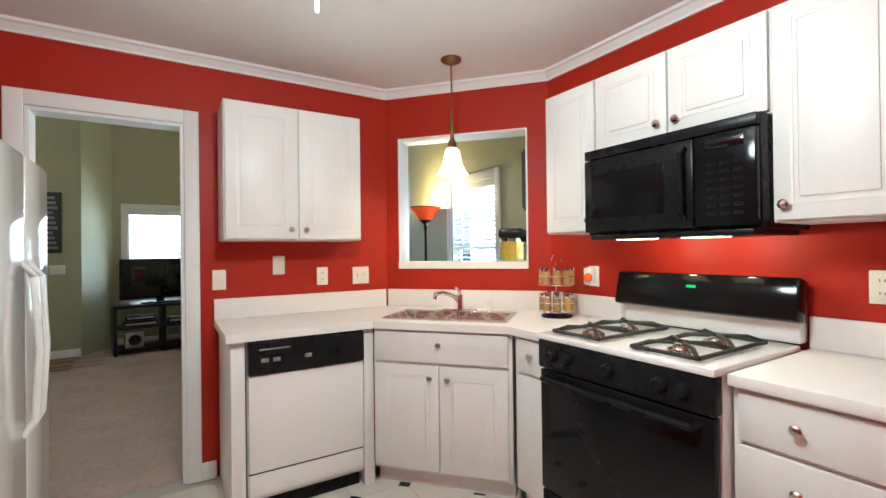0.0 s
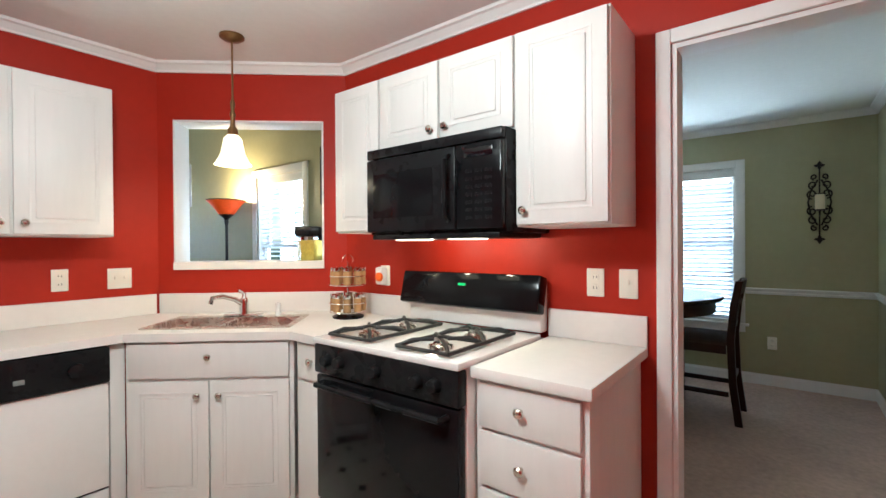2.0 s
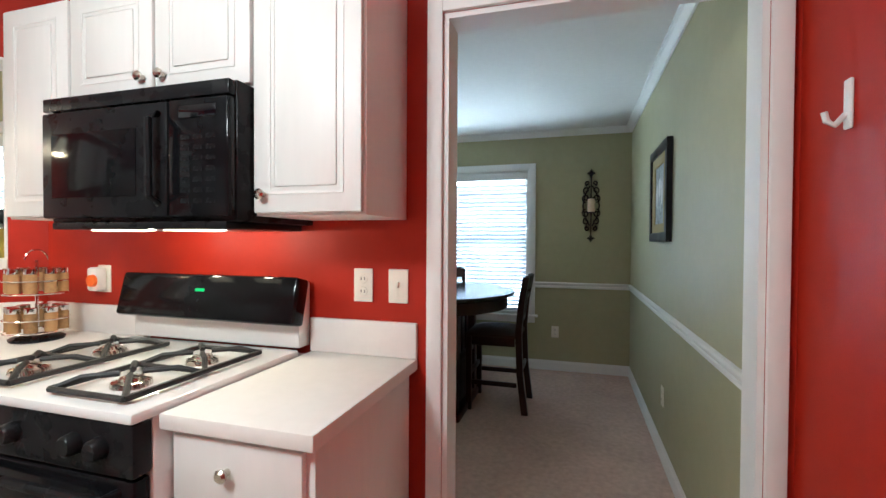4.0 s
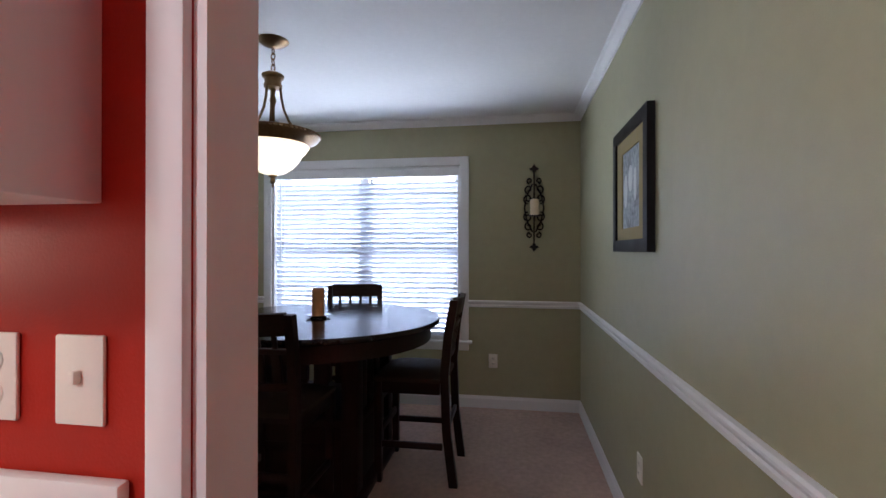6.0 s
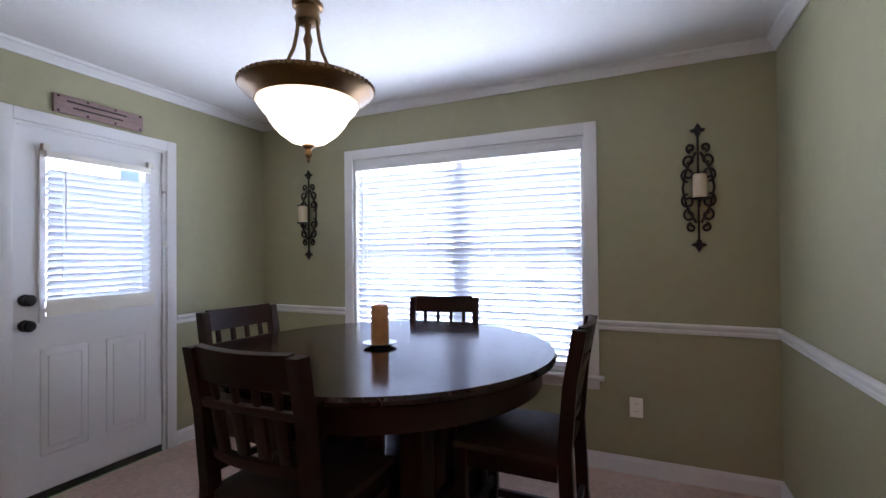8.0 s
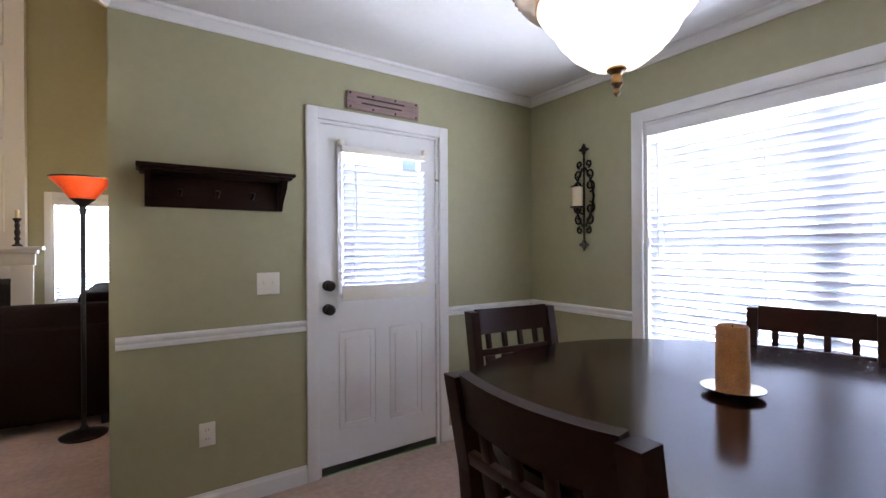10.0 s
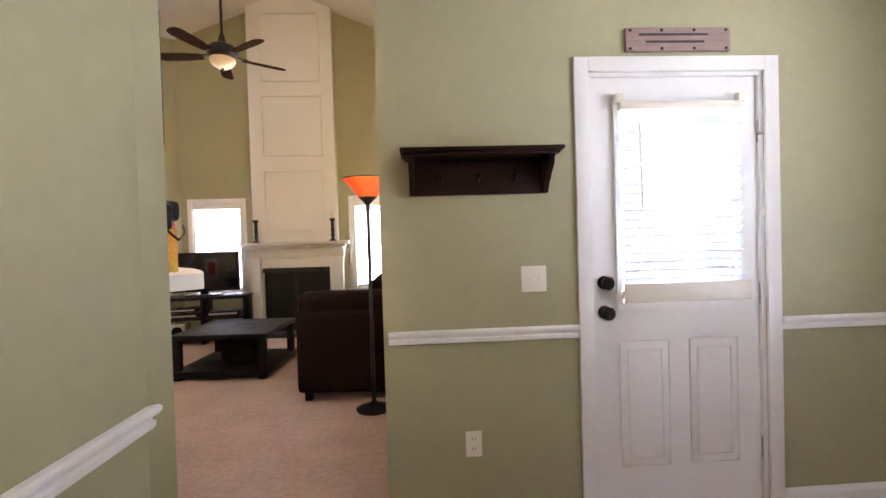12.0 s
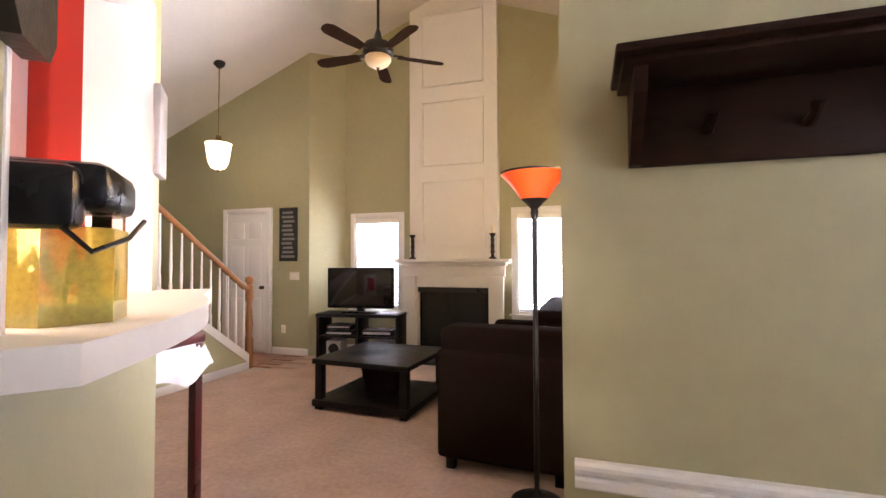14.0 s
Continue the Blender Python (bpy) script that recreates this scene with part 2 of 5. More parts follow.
def mesh_of(name, bm, mat, smooth=False):
    bmesh.ops.recalc_face_normals(bm, faces=bm.faces[:])
    me = bpy.data.meshes.new(name)
    bm.to_mesh(me)
    bm.free()
    me.materials.append(mat)
    if smooth:
        for p in me.polygons:
            p.use_smooth = True
        me.set_sharp_from_angle(angle=radians(38))
    return me


def part(name, bm, mat, parent=None, label="", smooth=True):
    ob = new(name, mesh_of(name, bm, mat, smooth))
    if parent is not None:
        ob.parent = parent
    if label:
        tagged(ob, label)
    return ob


def shared(name, me, parent, m):
    ob = new(name, me)
    ob.parent = parent
    ob.matrix_basis = m
    return ob


def thing(name, m, label, category, group="", kind=""):
    ob = new(name)
    ob.empty_display_size = 0.1
    ob.matrix_world = m
    return tagged(ob, label, category, group, kind)


def setting(name, bm, mat, label, category, m=None, smooth=False):
    ob = new(name, mesh_of(name, bm, mat, smooth))
    if m is not None:
        ob.matrix_world = m
    return tagged(ob, label, category, kind="structure")


def wall_panel(bm, a0, a1, t0, t1, z0, z1, holes, along):
    """A straight wall from a0 to a1 with thickness t0 to t1; holes are (a, b, low, high)."""
    def put(a, b, lo, hi):
        if b - a > 1e-4 and hi - lo > 1e-4:
            if along == "x":
                box(bm, a, t0, lo, b, t1, hi)
            else:
                box(bm, t0, a, lo, t1, b, hi)
    at = a0
    for a, b, lo, hi in sorted(holes):
        put(at, a, z0, z1)
        put(a, b, z0, lo)
        put(a, b, hi, z1)
        at = b
    put(at, a1, z0, z1)
    return bm


def wall(name, a0, a1, t0, t1, z1, holes, along, mat, label, z0=0.0, m=None):
    return setting(name, wall_panel(bmesh.new(), a0, a1, t0, t1, z0, z1, holes, along), mat, label, "wall", m)


CROWN = [(0, 0), (0.011, 0), (0.015, 0.012), (0.038, 0.038), (0.052, 0.044), (0.056, 0.058), (0, 0.058)]
RAIL = [(0, 0), (0.009, 0.001), (0.013, 0.006), (0.014, 0.020), (0.008, 0.024), (0.008, 0.029), (0.020, 0.036), (0.025, 0.046), (0.025, 0.054), (0.018, 0.060), (0, 0.060)]
BASE = [(0, 0), (0.014, 0), (0.014, 0.075), (0.008, 0.088), (0.006, 0.098), (0, 0.098)]


def moulding(name, p0, p1, z, profile, label, mat=None, slope=0.0):
    """Straight trim from p0 to p1 with its face to the left of that way."""
    d = Vector((p1[0] - p0[0], p1[1] - p0[1], 0))
    length = d.length
    d.normalize()
    n = Vector((-d.y, d.x, 0))
    bm = bmesh.new()
    ends = []
    for k in (0, 1):
        base = Vector((p0[0], p0[1], z)) + d * length * k + Vector((0, 0, slope * length * k))
        ends.append([bm.verts.new(base + n * (o + 0.0005) + Vector((0, 0, h))) for o, h in profile])
    m = len(profile)
    for i in range(m):
        bm.faces.new((ends[0][i], ends[0][(i + 1) % m], ends[1][(i + 1) % m], ends[1][i]))
    bm.faces.new(ends[0])
    bm.faces.new(ends[1])
    return setting(name, bm, mat or TRIM, label, "trim")


# ---- the shell ----
# kitchen x -1.3..2.155, y -0.745..2.95; dining x 2.27..5.43, y -0.69..2.955; living north of both
setting("floor_kitchen", box(bmesh.new(), -1.3, -0.745, -0.10, 2.21, 3.015, -0.004), GROUT, "cream vinyl tile floor with small black insets", "floor")
setting("floor_dining", box(bmesh.new(), 2.21, -0.69, -0.10, 5.43, 2.955, 0.0), CARPET, "beige wall-to-wall carpet", "floor")
bm = bmesh.new()
prism(bm, [(-1.2, 3.015), (1.44, 3.015), (2.21, 2.12), (2.21, 2.955), (2.80, 2.955), (2.80, 7.9), (-0.9, 7.9), (-0.9, 6.55), (-1.2, 6.2)], -0.10, -0.001)
setting("floor_living", bm, CARPET, "beige wall-to-wall living room carpet", "floor")
bm = bmesh.new()
prism(bm, [(-4.2, 3.015), (-1.2, 3.015), (-1.2, 6.2), (-0.9, 6.55), (-0.9, 7.9), (-4.2, 7.9)], -0.10, -0.012)
foyer = setting("floor_foyer", bm, GROUT, "red-brown hardwood foyer floor", "floor")

wall("wall_kitchen_north", -1.3, 1.45, 2.95, 3.015, 2.44, [(-0.525, 0.15, 0, 2.04)], "x", RED, "deep red painted kitchen wall")
wall("wall_living_south", -4.2, 1.45, 3.015, 3.08, 5.2, [(-0.525, 0.15, 0, 2.04)], "x", SAGE, "sage green living room wall")
wall("wall_kitchen_east", -0.745, 2.108, 2.155, 2.21, 2.44, [(-0.672, 0.25, 0, 2.06)], "y", RED, "deep red painted kitchen wall behind the range")
wall("wall_dining_west", -0.69, 2.21, 2.21, 2.27, 2.44, [(-0.672, 0.25, 0, 2.06)], "y", SAGE, "sage green dining room wall")
wall("wall_kitchen_south", -1.3, 2.21, -0.81, -0.745, 2.44, [], "x", RED, "deep red painted kitchen wall with a white hook")
wall("wall_kitchen_west", -0.81, 3.015, -1.36, -1.30, 2.44, [], "y", RED, "deep red painted kitchen wall behind the refrigerator")
wall("wall_dining_south", 2.21, 5.56, -0.82, -0.69, 2.44, [], "x", SAGE, "sage green dining room wall with a picture")
wall("wall_dining_east", -0.69, 3.08, 5.43, 5.56, 2.44, [(0.30, 2.02, 0.56, 2.045)], "y", SAGE, "sage green dining room window wall")
wall("wall_dining_north", 2.80, 5.43, 2.955, 3.08, 2.44, [(3.745, 4.565, 0, 2.035)], "x", SAGE, "sage green dining room wall with the back door")
# the angled corner wall with the pass-through: local x runs from the north wall to the east wall
DIAG = pose(1.402, 2.95, 0, 0, 0, -48.5)
LEN = 1.136
wall("wall_angled_kitchen", 0.0, LEN, 0.0, 0.065, 2.44, [(0.092, 0.998, 1.183, 2.097)], "x", RED, "deep red angled wall with a pass-through", m=DIAG)
wall("wall_angled_living", -0.02, LEN + 0.05, 0.065, 0.17, 5.2, [(0.092, 0.998, 1.183, 2.097)], "x", SAGE, "sage green back of the angled pass-through wall", m=DIAG)
# living room
wall("wall_living_north", -0.75, 2.93, 7.9, 8.03, 5.3, [(-0.42, 0.29, 0.62, 1.96), (1.98, 2.69, 0.62, 1.96)], "x", SAGE, "tall sage green fireplace wall")
wall("wall_living_east", 3.08, 7.9, 2.80, 2.93, 5.3, [(3.46, 4.26, 0.62, 2.03)], "y", SAGE, "sage green living room wall with a window")
setting("wall_living_return", box(bmesh.new(), 0, 0, 0, 0.62, 0.10, 5.3), SAGE, "short angled sage green wall beside the television", "wall", pose(-0.88, 7.40, 0, 0, 0, 60.5))
wall("wall_foyer_north", -4.2, -0.885, 7.40, 7.53, 5.0, [], "x", SAGE, "sage green foyer wall under the sloped ceiling")
wall("wall_foyer_west", 3.25, 7.4, -4.33, -4.2, 4.2, [], "y", SAGE, "sage green stairwell wall")
# header over the opening between dining and living
hx, hy = 2.80 - 2.27, 2.955 - 2.21
wall("wall_header", 0.0, math.hypot(hx, hy), 0.0, 0.10, 5.2, [], "x", SAGE, "sage green wall above the opening", z0=2.44, m=pose(2.27, 2.21, 0, 0, 0, math.degrees(math.atan2(hy, hx))))
wall("wall_living_east_upper", 2.80, 3.08, 2.80, 2.93, 5.3, [], "y", SAGE, "sage green wall end", z0=2.44)

setting("ceiling_kitchen", prism(bmesh.new(), [(-1.36, -0.81), (2.21, -0.81), (2.21, 2.12), (1.44, 3.015), (-1.36, 3.015)], 2.44, 2.52), CEIL, "cream flat kitchen ceiling", "ceiling")
setting("ceiling_dining", prism(bmesh.new(), [(2.211, -0.82), (5.56, -0.82), (5.56, 3.08), (2.80, 3.08), (2.80, 2.955), (2.211, 2.20)], 2.44, 2.52), CEIL, "white flat dining room ceiling", "ceiling")
bm = bmesh.new()
for xa, za, xb, zb in ((-4.4, 2.98, 1.1, 5.07), (1.1, 5.07, 2.95, 4.37)):
    vs = [bm.verts.new(c) for c in ((xa, 2.1, za), (xb, 2.1, zb), (xb, 8.1, zb), (xa, 8.1, za), (xa, 2.1, za + 0.1), (xb, 2.1, zb + 0.1), (xb, 8.1, zb + 0.1), (xa, 8.1, za + 0.1))]
    for f in ((0, 1, 2, 3), (4, 5, 6, 7), (0, 1, 5, 4), (1, 2, 6, 5), (2, 3, 7, 6), (3, 0, 4, 7)):
        bm.faces.new([vs[i] for i in f])
setting("ceiling_living", bm, CEIL, "vaulted cream living room ceiling", "ceiling")
setting("ground", box(bmesh.new(), -400, -400, -0.6, 400, 400, -0.4), GRASS, "mown lawn outside the windows", "ground")

# crown, chair rail and base mouldings
ZC = 2.3815
for nm, a, b in (("crown_kitchen_north", (1.402, 2.95), (-1.3, 2.95)), ("crown_kitchen_angled", (2.155, 2.099), (1.402, 2.95)), ("crown_kitchen_east", (2.155, -0.745), (2.155, 2.099)),
                 ("crown_kitchen_south", (-1.3, -0.745), (2.155, -0.745)), ("crown_dining_south", (2.27, -0.69), (5.43, -0.69)), ("crown_dining_east", (5.43, -0.69), (5.43, 2.955)),
                 ("crown_dining_north", (5.43, 2.955), (2.80, 2.955)), ("crown_dining_west", (2.27, 2.21), (2.27, -0.69)), ("crown_dining_opening", (2.80, 2.955), (2.27, 2.21))):
    moulding(nm, a, b, ZC, CROWN, "white crown moulding under the ceiling")
ZR = 0.842
for nm, a, b in (("chair_rail_south", (2.30, -0.69), (5.40, -0.69)), ("chair_rail_east_a", (5.43, -0.69), (5.43, 0.232)), ("chair_rail_east_b", (5.43, 2.088), (5.43, 2.955)),
                 ("chair_rail_north_a", (5.40, 2.955), (4.632, 2.955)), ("chair_rail_north_b", (3.678, 2.955), (2.822, 2.955)), ("chair_rail_west", (2.27, 2.205), (2.27, 0.30))):
    moulding(nm, a, b, ZR, RAIL, "white chair rail moulding")
for nm, a, b in (("baseboard_dining_south", (2.30, -0.69), (5.415, -0.69)), ("baseboard_dining_east", (5.43, -0.69), (5.43, 2.955)), ("baseboard_dining_north_a", (5.415, 2.955), (4.632, 2.955)),
                 ("baseboard_dining_north_b", (3.678, 2.955), (2.80, 2.955)), ("baseboard_dining_west", (2.27, 2.21), (2.27, 0.30)), ("baseboard_kitchen_north", (0.30, 2.95), (0.226, 2.95)),
                 ("baseboard_foyer", (-0.89, 7.40), (-1.50, 7.40)), ("baseboard_living_east", (2.80, 3.09), (2.80, 7.9)), ("baseboard_living_north", (0.5, 7.9), (-0.58, 7.9))):
    moulding(nm, a, b, 0.0, BASE, "white painted baseboard")


# ---- doorways, windows, blinds ----
def casing(name, m, w, h, cw=0.085, depth=0.13, both=True, sill=False, label="white painted door casing"):
    """Trim round an opening; local x across, y into the wall from its face at 0, foot at z 0."""
    t = thing(name, m, label, "door frame", kind="structure")
    sides = (-0.018, 0.0), (depth, depth + 0.018)
    for y0, y1 in sides[:2 if both else 1]:
        part("side_casing", box(bmesh.new(), -cw, y0, 0, 0, y1, h + cw, 0.004), TRIM, t)
        part("side_casing", box(bmesh.new(), w, y0, 0, w + cw, y1, h + cw, 0.004), TRIM, t)
        part("head_casing", box(bmesh.new(), 0, y0 + 0.0005, h, w, y1 - 0.0005, h + cw, 0.003), TRIM, t)
    part("jamb", box(bmesh.new(), 0, 0.001, 0, 0.018, depth - 0.001, h), TRIM, t)
    part("jamb", box(bmesh.new(), w - 0.018, 0.001, 0, w, depth - 0.001, h), TRIM, t)
    part("head_jamb", box(bmesh.new(), 0.018, 0.001, h - 0.018, w - 0.018, depth - 0.001, h), TRIM, t)
    return t


casing("door_frame_living", pose(-0.525, 2.95, 0), 0.675, 2.04, 0.075)
casing("door_frame_dining", pose(2.155, 0.25, 0, 0, 0, -90), 0.922, 2.06, 0.052, 0.115)


def blind(name, m, w, h, label, spacing=0.043, tilt=50, valance=True):
    t = thing(name, m, label, "window blind")
    me = mesh_of("slat", box(bmesh.new(), 0.006, -0.024, -0.0014, w - 0.006, 0.024, 0.0014), SLAT)
    n = int((h - 0.09) / spacing)
    for i in range(n):
        shared("slat", me, t, pose(0, 0, 0.045 + i * spacing, -tilt + random.uniform(-2.5, 2.5), 0, random.uniform(-0.12, 0.12)))
    part("bottom_rail", box(bmesh.new(), 0.004, -0.026, 0.004, w - 0.004, 0.026, 0.026, 0.004), TRIM, t)
    if valance:
        part("valance", box(bmesh.new(), 0.0, -0.034, h - 0.065, w, 0.030, h, 0.005), TRIM, t)
    for f in (0.12, 0.88) if w < 1.2 else (0.06, 0.36, 0.64, 0.94):
        part("ladder_cord", tube(bmesh.new(), [(w * f, -0.027, 0.02), (w * f, -0.027, h - 0.05)], 0.0016, 5), SLAT, t)
    part("tilt_wand", tube(bmesh.new(), [(0.07, -0.045, h - 0.06), (0.075, -0.045, h * 0.45)], 0.004, 6), TRIM, t)
    return t


def window(name, m, w, h, units, label, depth=0.13, cw=0.075, stool=True):
    """Local x across, y outward from the wall face, z from the opening's foot."""
    t = thing(name, m, label, "window", kind="structure")
    for x0, x1 in ((-cw, 0), (w, w + cw)):
        part("side_casing", box(bmesh.new(), x0, -0.018, 0.0, x1, 0, h + cw, 0.004), TRIM, t)
    part("head_casing", box(bmesh.new(), 0, -0.0175, h, w, -0.0005, h + cw, 0.003), TRIM, t)
    if stool:
        part("window_sill", box(bmesh.new(), -cw - 0.03, -0.055, -0.022, w + cw + 0.03, 0.06, 0.0, 0.006), TRIM, t)
        part("apron", box(bmesh.new(), -cw, -0.016, -0.085, w + cw, 0, -0.0225, 0.004), TRIM, t)
    for x0, x1, z0, z1 in ((0, 0.02, 0, h), (w - 0.02, w, 0, h), (0.02, w - 0.02, h - 0.02, h)):
        part("jamb", box(bmesh.new(), x0, 0.001, z0 + 0.0005, x1, depth, z1 - 0.0005), TRIM, t)
    uw = w / units
    for u in range(units):
        a, b = u * uw + 0.02, (u + 1) * uw - 0.02
        if units > 1 and u < units - 1:
            part("mullion", box(bmesh.new(), b - 0.01, 0.062, 0.0, b + 0.05, depth, h - 0.02, 0.004), TRIM, t)
        for k, (z0, z1, y) in enumerate(((0.0, h / 2 + 0.02, 0.07), (h / 2 - 0.02, h - 0.02, 0.098))):
            s = bmesh.new()
            fw = 0.042
            box(s, a, y, z0, a + fw, y + 0.024, z1)
            box(s, b - fw, y, z0, b, y + 0.024, z1)
            box(s, a + fw, y, z0, b - fw, y + 0.024, z0 + fw)
            box(s, a + fw, y, z1 - fw, b - fw, y + 0.024, z1)
            sash = part("sash", s, TRIM, t, smooth=False)
            mu = bmesh.new()
            for i in (1, 2):
                x = a + fw + (b - a - 2 * fw) * i / 3
                box(mu, x - 0.007, y + 0.006, z0 + fw, x + 0.007, y + 0.018, z1 - fw)
            zz = (z0 + z1) / 2
            box(mu, a + fw, y + 0.0065, zz - 0.007, b - fw, y + 0.0175, zz + 0.007)
            part("muntin", mu, TRIM, sash, smooth=False)
            p = part("pane", box(bmesh.new(), a + fw, y + 0.010, z0 + fw, b - fw, y + 0.014, z1 - fw), GLASS, sash, smooth=False)
            p.visible_shadow = False
    return t


window("window_1", pose(5.43, 2.02, 0.56, 0, 0, -90), 1.72, 1.485, 2, "wide white double-hung dining window with lowered blinds")
blind("window_blind", pose(5.462, 2.0, 0.56, 0, 0, -90), 1.68, 1.465, "wide white slatted blind lowered over the dining window")
window("window_2", pose(-0.42, 7.9, 0.62), 0.71, 1.34, 1, "white double-hung window beside the fireplace")
blind("window_blind", pose(-0.40, 7.932, 0.63), 0.67, 1.31, "white slatted blind lowered behind the television", 0.046)
window("window_3", pose(1.98, 7.9, 0.62), 0.71, 1.34, 1, "white double-hung window beside the fireplace")
blind("window_blind", pose(2.0, 7.932, 0.63), 0.67, 1.31, "white slatted blind lowered behind the armchairs", 0.046)
window("window_4", pose(2.80, 4.26, 0.62, 0, 0, -90), 0.80, 1.41, 1, "white double-hung window seen through the pass-through", stool=False)
blind("window_blind", pose(2.832, 4.24, 0.63, 0, 0, -90), 0.76, 1.38, "white slatted blind beside the floor lamp", 0.046, 20)

# pass-through trim and ledge
pt = thing("pass_through_frame", DIAG @ pose(0.092, 0, 1.183), "white lining of the kitchen pass-through", "window frame", kind="structure")
PW, PH = 0.906, 0.914
part("jamb", box(bmesh.new(), 0, -0.003, 0.0, 0.012, 0.173, PH - 0.0125, 0.002), TRIM, pt)
part("jamb", box(bmesh.new(), PW - 0.012, -0.003, 0.0, PW, 0.173, PH - 0.0125, 0.002), TRIM, pt)
part("head_jamb", box(bmesh.new(), 0, -0.003, PH - 0.012, PW, 0.173, PH, 0.002), TRIM, pt)
bm = bmesh.new()
edge = [(0.093, 0.175), (0.093, -0.012), (0.997, -0.012), (0.997, 0.175), (1.10, 0.175), (1.11, 0.20)]
edge += [(1.10 - 0.78 * i / 24, 0.23 + 0.13 * math.sin(math.pi * (0.12 + 0.6 * i / 24))) for i in range(25)]
edge += [(0.02, 0.33), (0.02, 0.175)]
prism(bm, edge, -0.045, 0.0)
led = setting("ledge", bm, LAMINATE, "white laminate breakfast ledge with a rounded edge", "ledge", DIAG @ pose(0, 0, 1.224), True)

# ---- back door ----
casing("door_frame_back", pose(3.745, 2.955, 0), 0.82, 2.035, 0.066, 0.125, False)
door = thing("door_1", pose(3.765, 2.975, 0.012), "white half-glass back door with panels and a lowered blind", "door", kind="structure")
DW, DH = 0.78, 2.005
bm = bmesh.new()
wall_panel(bm, 0, DW, 0, 0.044, 0, DH, [(0.125, DW - 0.115, 0.975, 1.865)], "x")
part("slab", bm, TRIM, door, smooth=False)
for x0 in (0.11, 0.44):
    for z0, z1 in ((0.22, 0.80),):
        bm = bmesh.new()
        box(bm, x0, -0.004, z0, x0 + 0.23, -0.0005, z1, 0.006)
        box(bm, x0 + 0.035, -0.008, z0 + 0.04, x0 + 0.195, -0.0035, z1 - 0.04, 0.006)
        part("panel", bm, TRIM, door)
bm = bmesh.new()
wall_panel(bm, 0.10, DW - 0.09, -0.016, -0.0005, 0.945, 1.895, [(0.128, DW - 0.118, 0.978, 1.862)], "x")
part("glass_frame", bm, TRIM, door, smooth=False)
p = part("pane", box(bmesh.new(), 0.125, 0.02, 0.975, DW - 0.115, 0.024, 1.865), GLASS, door, smooth=False)
p.visible_shadow = False
for z, nm in ((1.074, "deadbolt"), (0.938, "door_knob")):
    part(nm, lathe(bmesh.new(), [(0.001, 0.0), (0.030, 0.0), (0.031, 0.008), (0.016, 0.014), (0.014, 0.03), (0.027, 0.042), (0.030, 0.056), (0.020, 0.068), (0.001, 0.070)], 20, pose(0.042, -0.0005, z, 90)), DARKMETAL, door, "oil-rubbed bronze knob")
for z in (0.28, 1.0, 1.75):
    part("hinge", tube(bmesh.new(), [(DW + 0.008, -0.006, z - 0.05), (DW + 0.008, -0.006, z + 0.05)], 0.008, 8), NICKEL, door)
part("door_sweep", box(bmesh.new(), 0.0, -0.006, 0.0, DW, -0.0005, 0.03, 0.002), THRESH, door, "dark rubber sweep")
for x in (0.10, 0.665):
    part("blind_bracket", box(bmesh.new(), x, -0.05, 1.88, x + 0.035, -0.016, 1.92, 0.004), PLATE, door)
part("magnetic_stop", box(bmesh.new(), DW - 0.01, -0.022, 1.73, DW + 0.035, -0.012, 1.745, 0.002), NICKEL, door)
part("alarm_sensor", box(bmesh.new(), DW - 0.005, -0.03, 1.36, DW + 0.05, -0.0185, 1.40, 0.003), PLATE, door)
bd = blind("door_blind", pose(3.765 + 0.115, 2.935, 1.008), 0.565, 0.885, "white slatted blind hung on the back door", 0.038, 48, False)
part("head_rail", box(bmesh.new(), 0, -0.014, 0.85, 0.565, 0.018, 0.885, 0.004), PLATE, bd)
part("valance_board", box(bmesh.new(), -0.01, -0.036, -0.012, 0.575, -0.0275, 0.075, 0.004), PLATE, bd)
setting("threshold", box(bmesh.new(), 3.764, 2.972, -0.002, 4.546, 3.08, 0.0105), THRESH, "dark metal door threshold", "threshold")


# ---- kitchen ----
EAST, NORTH = -90, 0


def knob(parent, x, z, y=-0.02):
    part("knob", lathe(bmesh.new(), [(0.001, 0), (0.008, 0), (0.007, 0.010), (0.015, 0.018), (0.016, 0.024), (0.010, 0.030), (0.001, 0.031)], 14, pose(x, y, z, 90)), NICKEL, parent, "round brushed nickel knob")


def cabinet_front(parent, name, x0, z0, x1, z1, panel=True, knob_at=None):
    bm = bmesh.new()
    box(bm, x0, -0.020, z0, x1, -0.001, z1, 0.004)
    d = part(name, bm, CABWHITE, parent)
    if panel:
        i = 0.052
        bm = bmesh.new()
        wall_panel(bm, x0 + i, x1 - i, -0.0225, -0.0195, z0 + i, z1 - i, [(x0 + i + 0.008, x1 - i - 0.008, z0 + i + 0.008, z1 - i - 0.008)], "x")
        part("panel_bead", bm, CABWHITE, d, smooth=False)
        part("raised_panel", box(bmesh.new(), x0 + i + 0.022, -0.0245, z0 + i + 0.022, x1 - i - 0.022, -0.0198, z1 - i - 0.022, 0.0045), CABWHITE, d)
    if knob_at:
        knob(d, *knob_at)
    return d


